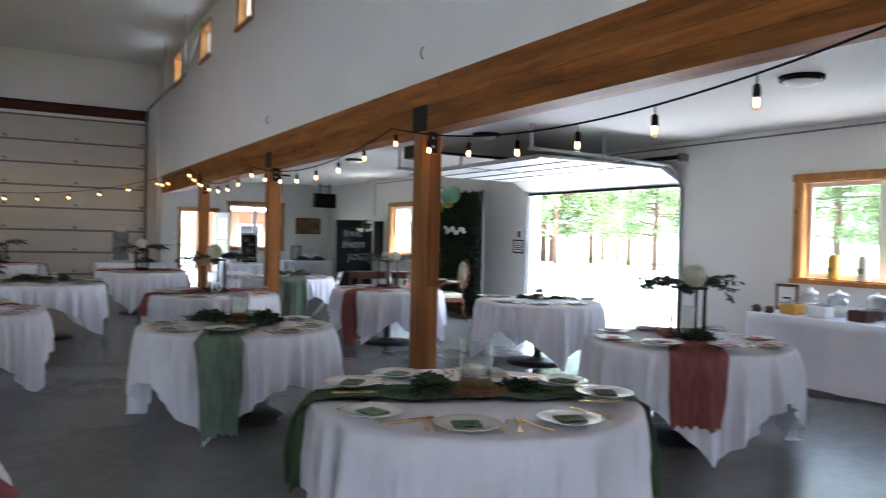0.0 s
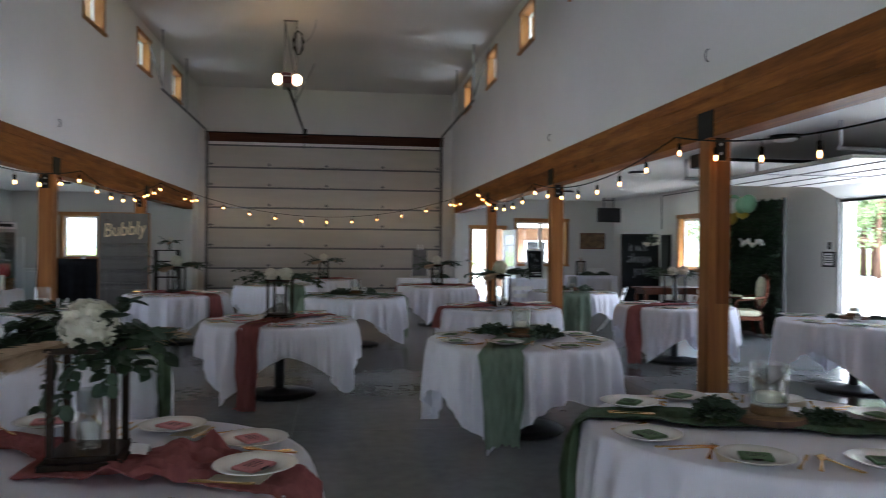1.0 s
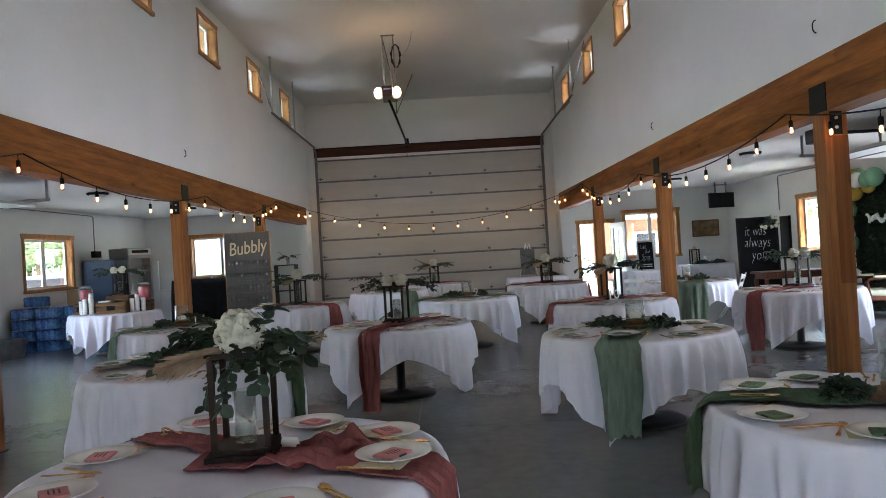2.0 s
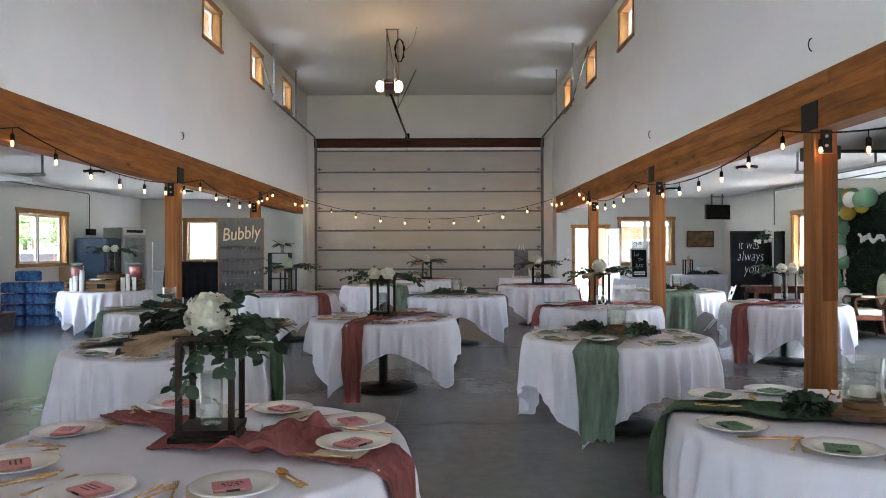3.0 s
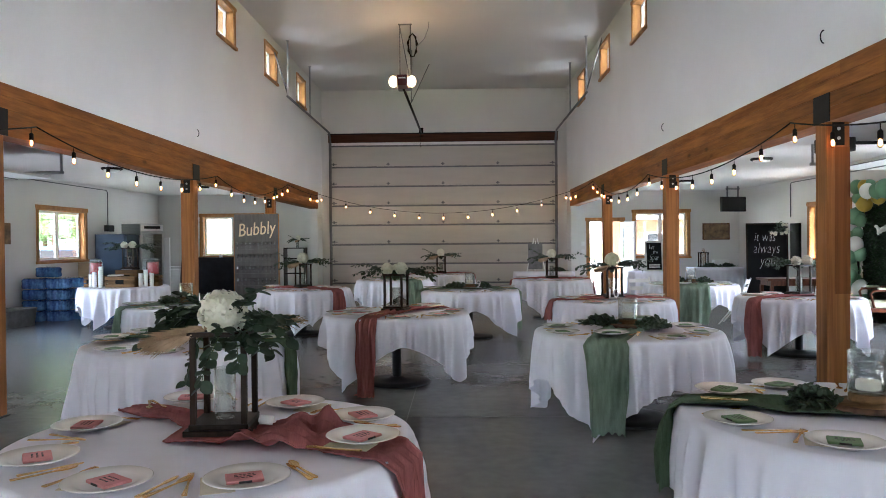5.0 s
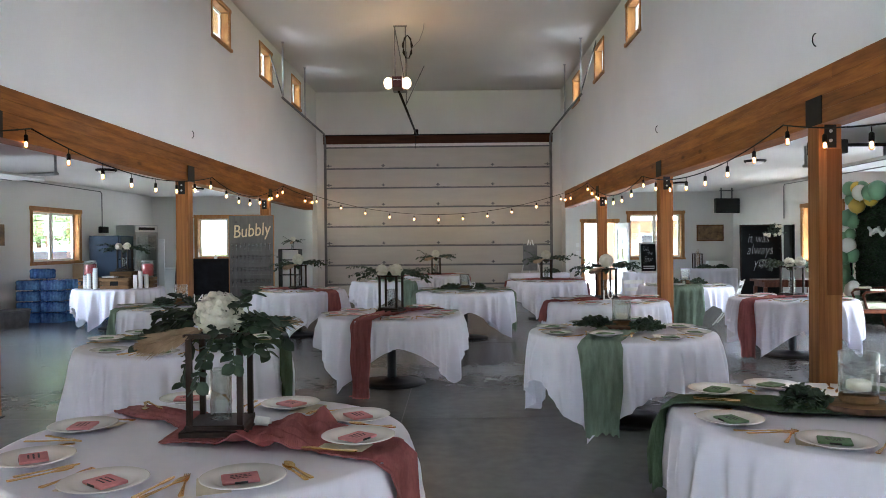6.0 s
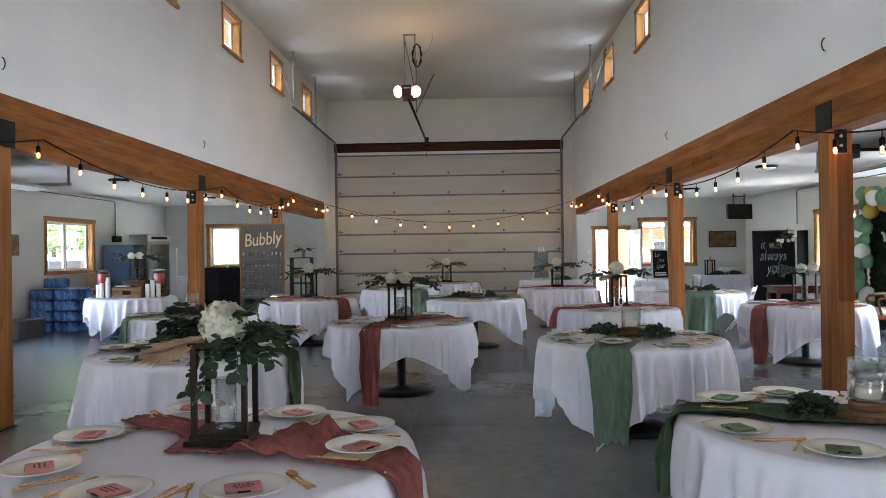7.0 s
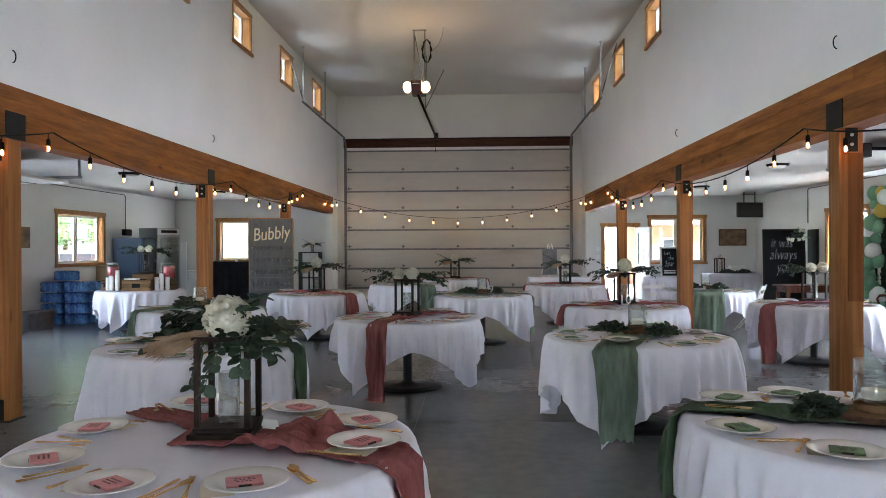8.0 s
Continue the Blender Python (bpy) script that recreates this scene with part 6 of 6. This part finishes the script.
def water_pack(x, y, z, turn):
    w = thing("water_pack", "blue shrink-wrapped pack of water bottles", "water pack", pose(x, y, z, 0, 0, turn), "stacked water packs")
    outline = []
    for (ax, ay), (bx, by), n in (((-0.2, -0.115), (0.2, -0.115), 6), ((0.2, -0.115), (0.2, 0.115), 4), ((0.2, 0.115), (-0.2, 0.115), 6), ((-0.2, 0.115), (-0.2, -0.115), 4)):
        nx, ny = (by - ay), -(bx - ax)
        ln = math.hypot(nx, ny)
        for k in range(n * 6):
            u, o = k / (n * 6), 0.024 * abs(math.sin(math.pi * k / 6)) ** 0.7
            outline.append((ax + (bx - ax) * u + nx / ln * o, ay + (by - ay) * u + ny / ln * o))
    bm = bmesh.new()
    rings = [[bm.verts.new((px * f, py * f, z)) for px, py in outline] for z, f in ((0.0, 0.93), (0.02, 1.0), (0.07, 1.0), (0.09, 0.975), (0.12, 0.975), (0.14, 1.0), (0.175, 0.99), (0.198, 0.86))]
    for a, b in zip(rings, rings[1:]):
        for k in range(len(outline)):
            bm.faces.new((a[k], a[(k + 1) % len(outline)], b[(k + 1) % len(outline)], b[k])).smooth = True
    bm.faces.new(rings[0][::-1])
    bm.faces.new(rings[-1])
    part("wrap", bm, M_BLUEPACK, w)
    for i in range(5):
        part("bottle", turned([(0.034, 0.199), (0.03, 0.206), (0.014, 0.212), (0.012, 0.217)], 10, (-0.15 + 0.075 * i, -0.06, 0)), M_GLASS, w)


rng = random.Random(9)
for k in range(5):
    water_pack(-8.86 + rng.uniform(-0.03, 0.03), 14.75, 0.218 * k, rng.uniform(-6, 6))
    if k < 4:
        water_pack(-8.38 + rng.uniform(-0.03, 0.03), 14.8, 0.218 * k, rng.uniform(-6, 6))
    if k < 4:
        water_pack(-8.98, 14.42, 0.218 * k, rng.uniform(-5, 5))
        water_pack(-8.5, 14.44, 0.218 * k, rng.uniform(-5, 5))
tr = thing("metal_trough", "galvanised steel trough tub on the floor", "tub", pose(-8.85, 13.4, 0, 0, 0, 82))
bm = bmesh.new()
rings = []
for sc, z in ((0.9, 0.0), (1.0, 0.30), (1.03, 0.315), (1.0, 0.33), (0.97, 0.31), (0.88, 0.03)):
    rings.append([bm.verts.new(((math.copysign(0.28, math.cos(a)) + 0.24 * math.cos(a)) * sc, 0.26 * math.sin(a) * sc, z)) for a in np.linspace(0.01, 2 * math.pi + 0.01, 33)[:-1]])
for a, b in zip(rings, rings[1:]):
    for k in range(32):
        bm.faces.new((a[k], a[(k + 1) % 32], b[(k + 1) % 32], b[k]))
bm.faces.new(rings[0])
bm.faces.new(rings[-1])
part("body", bm, M_TRACK, tr)
single("green_box", boxes((-7.98, -7.66, 14.7, 15.05, 0.38, 0.72), bevel=0.01), M_GREENBOX, "green plastic drinks case on a stack", "box")
single("storage_box", boxes((-8.0, -7.64, 14.68, 15.07, 0.0, 0.38), bevel=0.01), M_BLUEPACK, "dark blue storage box on the floor", "box")
single("cardboard_box", boxes((-8.65, -8.3, 15.4, 15.75, 0.0, 0.5), bevel=0.006), M_CARDBOARD, "brown cardboard box on the floor", "box")
single("cardboard_box", boxes((-8.62, -8.32, 15.42, 15.72, 0.5, 1.15), bevel=0.006), M_CARDBOARD, "tall brown cardboard box on another", "box")
lp = wall_sign(XL + 0.022, 13.85, 1.58, 0.62, 0.36, 90, M_PHOTO, M_PHOTO, "dark brown photograph print on the side wall", "picture")


def cooler(x, y, turn):
    c = thing("display_fridge", "stainless upright display fridge with a glass door", "fridge", pose(x, y, 0, 0, 0, turn))
    part("body", boxes((-0.36, 0.36, -0.02, 0.36, 0.05, 2.06), (-0.36, -0.33, -0.36, -0.02, 0.05, 2.06), (0.33, 0.36, -0.36, -0.02, 0.05, 2.06), (-0.33, 0.33, -0.36, -0.02, 1.86, 2.06), (-0.33, 0.33, -0.36, -0.02, 0.05, 0.2)), M_SSTEEL, c)
    part("sign_panel", boxes((-0.34, 0.34, -0.375, -0.361, 1.88, 2.04)), M_WHITE, c)
    part("badge", boxes((-0.25, 0.25, -0.378, -0.376, 1.93, 2.0)), M_INK, c)
    for k in range(4):
        part("shelf", boxes((-0.32, 0.32, -0.34, -0.03, 0.45 + 0.34 * k, 0.46 + 0.34 * k)), M_WHITE, c)
    d = part("door", boxes((-0.35, -0.3, -0.385, -0.362, 0.2, 1.85), (0.3, 0.35, -0.385, -0.362, 0.2, 1.85), (-0.3, 0.3, -0.385, -0.362, 1.8, 1.85), (-0.3, 0.3, -0.385, -0.362, 0.2, 0.25)), M_SSTEEL, c)
    part("pane", boxes((-0.3, 0.3, -0.376, -0.37, 0.25, 1.8)), M_GLASS, d)
    part("foot_grille", boxes((-0.34, 0.34, -0.35, 0.34, 0, 0.05)), M_BLACK, c)


cooler(-8.72, 18.9, 62)
fr = thing("upright_freezer", "dark slate-blue upright fridge", "fridge", pose(-8.88, 17.75, 0, 0, 0, 90))
part("body", boxes((-0.35, 0.35, -0.36, 0.36, 0.04, 1.78), bevel=0.015), M_BLUEFRIDGE, fr)
part("door", boxes((-0.35, 0.35, -0.42, -0.365, 0.06, 1.2), bevel=0.015), M_BLUEFRIDGE, fr)
part("door", boxes((-0.35, 0.35, -0.42, -0.365, 1.22, 1.77), bevel=0.015), M_BLUEFRIDGE, fr)
part("plinth", boxes((-0.33, 0.33, -0.34, 0.34, 0, 0.04)), M_BLACK, fr)
single("wall_box", boxes((XL + 0.002, XL + 0.1, 18.1, 18.45, 1.86, 2.02), bevel=0.006), M_BLACK, "black wall-mounted box below the conduit", "wall box")
single("white_panel", boxes((-8.50, -8.25, 19.5, 19.56, 0, 1.7), bevel=0.008), M_WHITE, "tall white panel leaning beside the fridge", "panel")
cf = thing("chest_freezer", "low white chest freezer", "freezer", pose(-8.5, 20.7, 0))
part("body", boxes((-0.55, 0.55, -0.33, 0.33, 0.03, 0.82), bevel=0.015), M_WHITE, cf)
part("lid", boxes((-0.56, 0.56, -0.34, 0.34, 0.825, 0.89), bevel=0.015), M_WHITE, cf)
part("plinth", boxes((-0.5, 0.5, -0.3, 0.3, 0, 0.03)), M_BLACK, cf)
skirted_table(-6.4, 17.9, 1.55, 0.7, 0, M_BLACKFAB, "tall bar table in a black fabric skirt", h=1.19, hem=0.02, name="bar_table")
for dx, h, m in ((-0.3, 0.26, M_GLASS), (0.1, 0.12, M_WHITE), (0.45, 0.22, M_GLASS)):
    single("bottle", turned([(0.035, 0), (0.037, 0.01), (0.037, h * 0.6), (0.014, h * 0.78), (0.014, h)], 14), m, "bottle standing on the bar table", "bottle", pose(-6.4 + dx, 17.8, 1.192))

bub = thing("bubbly_wall", "grey wooden drinks wall with gold lettering and glass shelves", "drinks wall", pose(-4.42, 14.2, 0, 0, 0, 3))
part("panel", boxes((-0.43, 0.43, 0, 0.02, 0.03, 2.10)), M_GREYBOARD, bub)
for s in (-1, 1):
    part("edge_trim", boxes((s * 0.435 - 0.006, s * 0.435 + 0.006, -0.012, 0.05, 0.0, 2.10)), M_TRIM, bub)
    part("strut", boxes((s * 0.4 - 0.02, s * 0.4 + 0.02, 0.021, 0.5, 0.0, 0.04), bevel=0.003), M_TRIM, bub)
part("top_trim", boxes((-0.43, 0.43, -0.012, 0.05, 2.10, 2.112)), M_TRIM, bub)
lettering("lettering", "Bubbly", 0.29, M_GOLDLET, bub, pose(0, -0.012, 1.80, 0, -5) @ Matrix.Diagonal((0.93, 1, 1.25, 1)), 0.016, 0.2)
glass_me = mesh_of("champagne_flute", turned([(0.026, 0), (0.004, 0.004), (0.004, 0.06), (0.02, 0.085), (0.021, 0.145), (0.0195, 0.145), (0.018, 0.086), (0.003, 0.066)], 10), M_FLUTE)
for r in range(4):
    z = 1.40 - r * 0.235
    part("shelf", boxes((-0.4, 0.4, -0.07, -0.001, z, z + 0.008)), M_GREYBOARD, bub)
    for k in range(10):
        single("champagne_flute", glass_me, M_FLUTE, "clear champagne flute on the drinks wall", "glass", bub.matrix_basis @ pose(-0.36 + 0.08 * k, -0.035, z + 0.0085), "champagne flutes")

sh = thing("shelf_unit", "dark shelf unit holding a flower vase", "shelf", pose(-4.86, 19.6, 0))
for z in (0.25, 0.7, 1.1, 1.38):
    part("shelf", boxes((-0.26, 0.26, -0.18, 0.18, z, z + 0.025)), M_BLACK, sh)
for sx in (-1, 1):
    part("side", boxes((sx * 0.27 - 0.012, sx * 0.27 + 0.012, -0.18, 0.18, 0, 1.405)), M_BLACK, sh)
copy_thing(VASE, pose(-4.80, 19.6, 1.406))
copy_thing(FLOWERS[2], pose(-4.80, 19.6, 1.60, 0, 0, 60) @ Matrix.Scale(0.75, 4))

for ob in SPARE:
    for o in (*ob.children_recursive, ob):
        bpy.data.objects.remove(o)

# ---- outside ----
single("ground", boxes((-400, 400, -400, 400, -0.35, -0.13)), M_GRASS, "wide mown lawn round the hall", "ground", kind="structure")
single("gravel_drive", boxes((XR + 0.2, XR + 27, -20, 60, -0.13, -0.05)), M_GRAVEL, "pale gravel drive beside the hall", "road", kind="structure")
single("gravel_drive", boxes((XL - 14, XL - 0.2, -20, 40, -0.13, -0.05)), M_GRAVEL, "pale gravel yard beside the hall", "road", kind="structure")
single("gravel_drive", boxes((XL - 0.2, XR + 0.2, -20, YB - 0.2, -0.13, -0.05)), M_GRAVEL, "pale gravel forecourt before the added rear opening", "road", kind="structure")
single("gravel_drive", boxes((XL - 0.2, XR + 0.2, YF + 0.2, 42, -0.13, -0.05)), M_GRAVEL, "pale gravel yard behind the hall", "road", kind="structure")


def pine(seed, height):
    rng = random.Random(seed)
    t = thing("pine_tree", "tall pine with reddish bark and open crown", "tree", group="pines round the hall")
    bm = bmesh.new()
    pts = [(0.15 * math.sin(k * 0.7 + seed) * k / 8, 0.12 * math.cos(k * 0.9) * k / 8, height * k / 8) for k in range(9)]
    tube(bm, pts, 0.18, 10, 0.03)
    part("trunk", bm, M_BARK, t)
    limbs, spots = bmesh.new(), []
    for k in range(64):
        z = height * rng.uniform(0.16, 0.98)
        a = rng.uniform(0, 6.28)
        L = (height - z) * 0.26 + rng.uniform(0.5, 1.1)
        p0 = Vector((0, 0, z))
        p2 = Vector((L * math.cos(a), L * math.sin(a), z + rng.uniform(-0.5, 0.3)))
        tube(limbs, [p0, (p0 + p2) / 2 + Vector((0, 0, 0.15)), p2], 0.035, 5, 0.01)
        for _ in range(5):
            s = rng.uniform(0.35, 1.05)
            spots.append(p0 + (p2 - p0) * s + Vector((rng.gauss(0, 0.16), rng.gauss(0, 0.16), rng.gauss(0, 0.12))))
    part("branchwork", limbs, M_BARK, t)
    spots = np.array([tuple(s) for s in spots])

    def place(r, n):
        c = spots[r.integers(0, len(spots), n)]
        return c + r.normal(0, 0.2, (n, 3)), r.normal(0, 1, (n, 3))

    part("crown", leaf_sheet("crown", 9500, place, 0.2, M_NEEDLE, seed), M_NEEDLE, t)
    return t


rng = random.Random(31)
pa, pb = pine(1, 14.5), pine(2, 11.5)
pa.matrix_basis, pb.matrix_basis = pose(36, 38, -0.13), pose(44, 36, -0.13)
spots = [(rng.uniform(34, 75), rng.uniform(0.35, 1.5)) for _ in range(11)] + [(rng.uniform(34, 60), rng.uniform(2.2, 2.75)) for _ in range(9)] + [(rng.uniform(38, 60), rng.uniform(1.45, 1.8)) for _ in range(6)] + [(rng.uniform(36, 55), rng.uniform(1.98, 2.16)) for _ in range(9)] + [(rng.uniform(40, 72), rng.uniform(0.70, 0.98)) for _ in range(8)] + [(rng.uniform(40, 70), rng.uniform(0.40, 0.64)) for _ in range(6)]
for x, y in [(r * math.cos(w), r * math.sin(w)) for r, w in spots]:
    copy_thing(rng.choice((pa, pb)), pose(x + rng.uniform(-1, 1), y + rng.uniform(-1, 1), -0.13, 0, 0, rng.uniform(0, 360)))


def car(x, y, turn, paint, label):
    c = thing("car", label, "car", pose(x, y, -0.05, 0, 0, turn), "parked cars")
    side = [(-2.1, 0.35), (-2.15, 0.8), (-1.9, 0.95), (-1.35, 1.0), (-0.75, 1.52), (1.2, 1.55), (1.85, 1.0), (2.1, 0.9), (2.12, 0.35)]
    bm = bmesh.new()
    L = [bm.verts.new((px, -0.85 + (0.12 if pz > 1.2 else 0), pz)) for px, pz in side]
    R = [bm.verts.new((px, 0.85 - (0.12 if pz > 1.2 else 0), pz)) for px, pz in side]
    bm.faces.new(L)
    bm.faces.new(R[::-1])
    for k in range(len(side)):
        bm.faces.new((L[k], R[k], R[(k + 1) % len(side)], L[(k + 1) % len(side)]))
    bmesh.ops.bevel(bm, geom=list(bm.edges), offset=0.06, segments=2, affect="EDGES")
    part("body", bm, paint, c)
    for s in (-1, 1):
        part("side_window", boxes((-0.85, 1.35, s * 0.80 - 0.01, s * 0.80 + 0.01, 1.05, 1.42)), M_BLACK, c)
        for px in (-1.35, 1.35):
            bm = bmesh.new()
            lathe(bm, [(0.2, -0.1), (0.32, -0.1), (0.34, -0.05), (0.34, 0.05), (0.32, 0.1), (0.2, 0.1)], 20)
            w = part("tyre", bm, M_RUBBER, c)
            w.matrix_basis = pose(px, s * 0.82, 0.34, 90)
            bm = bmesh.new()
            lathe(bm, [(0.19, -0.09), (0.19, 0.09)], 14)
            part("rim", bm, M_GALV, w)


car(-16.6, 30.4, 28, mat("white_car_paint", (0.8, 0.8, 0.8), 0.3), "white parked car on the gravel yard")
car(-11.6, 24.6, 28, mat("red_car_paint", (0.45, 0.03, 0.03), 0.3), "red parked car on the gravel yard")
car(-14.9, 24.6, 30, mat("blue_car_paint", (0.06, 0.14, 0.35), 0.3), "blue parked car on the gravel yard")
hs = thing("cabin", "small brown timber outbuilding with a pale roof", "building", pose(8.6, 31, -0.05))
part("wall", boxes((-2.6, 2.6, -2, 2, 0, 2.4)), M_SIDING, hs)
bm = bmesh.new()
vs = [bm.verts.new(p) for p in ((-3, -2.5, 2.4), (3, -2.5, 2.4), (3, 2.5, 2.4), (-3, 2.5, 2.4), (-3, 0, 3.7), (3, 0, 3.7))]
for f in ((0, 1, 5, 4), (2, 3, 4, 5), (0, 4, 3), (1, 2, 5), (0, 3, 2, 1)):
    bm.faces.new([vs[i] for i in f])
part("roof", bm, M_ROOF, hs)
for x in (-1.3, 1.0):
    wdw = part("window", boxes((x - 0.45, x + 0.45, -2.03, -2.002, 0.9, 1.9)), M_WHITE, hs)
    part("pane", boxes((x - 0.38, x + 0.38, -2.036, -2.031, 0.97, 1.83)), M_BLACK, wdw)
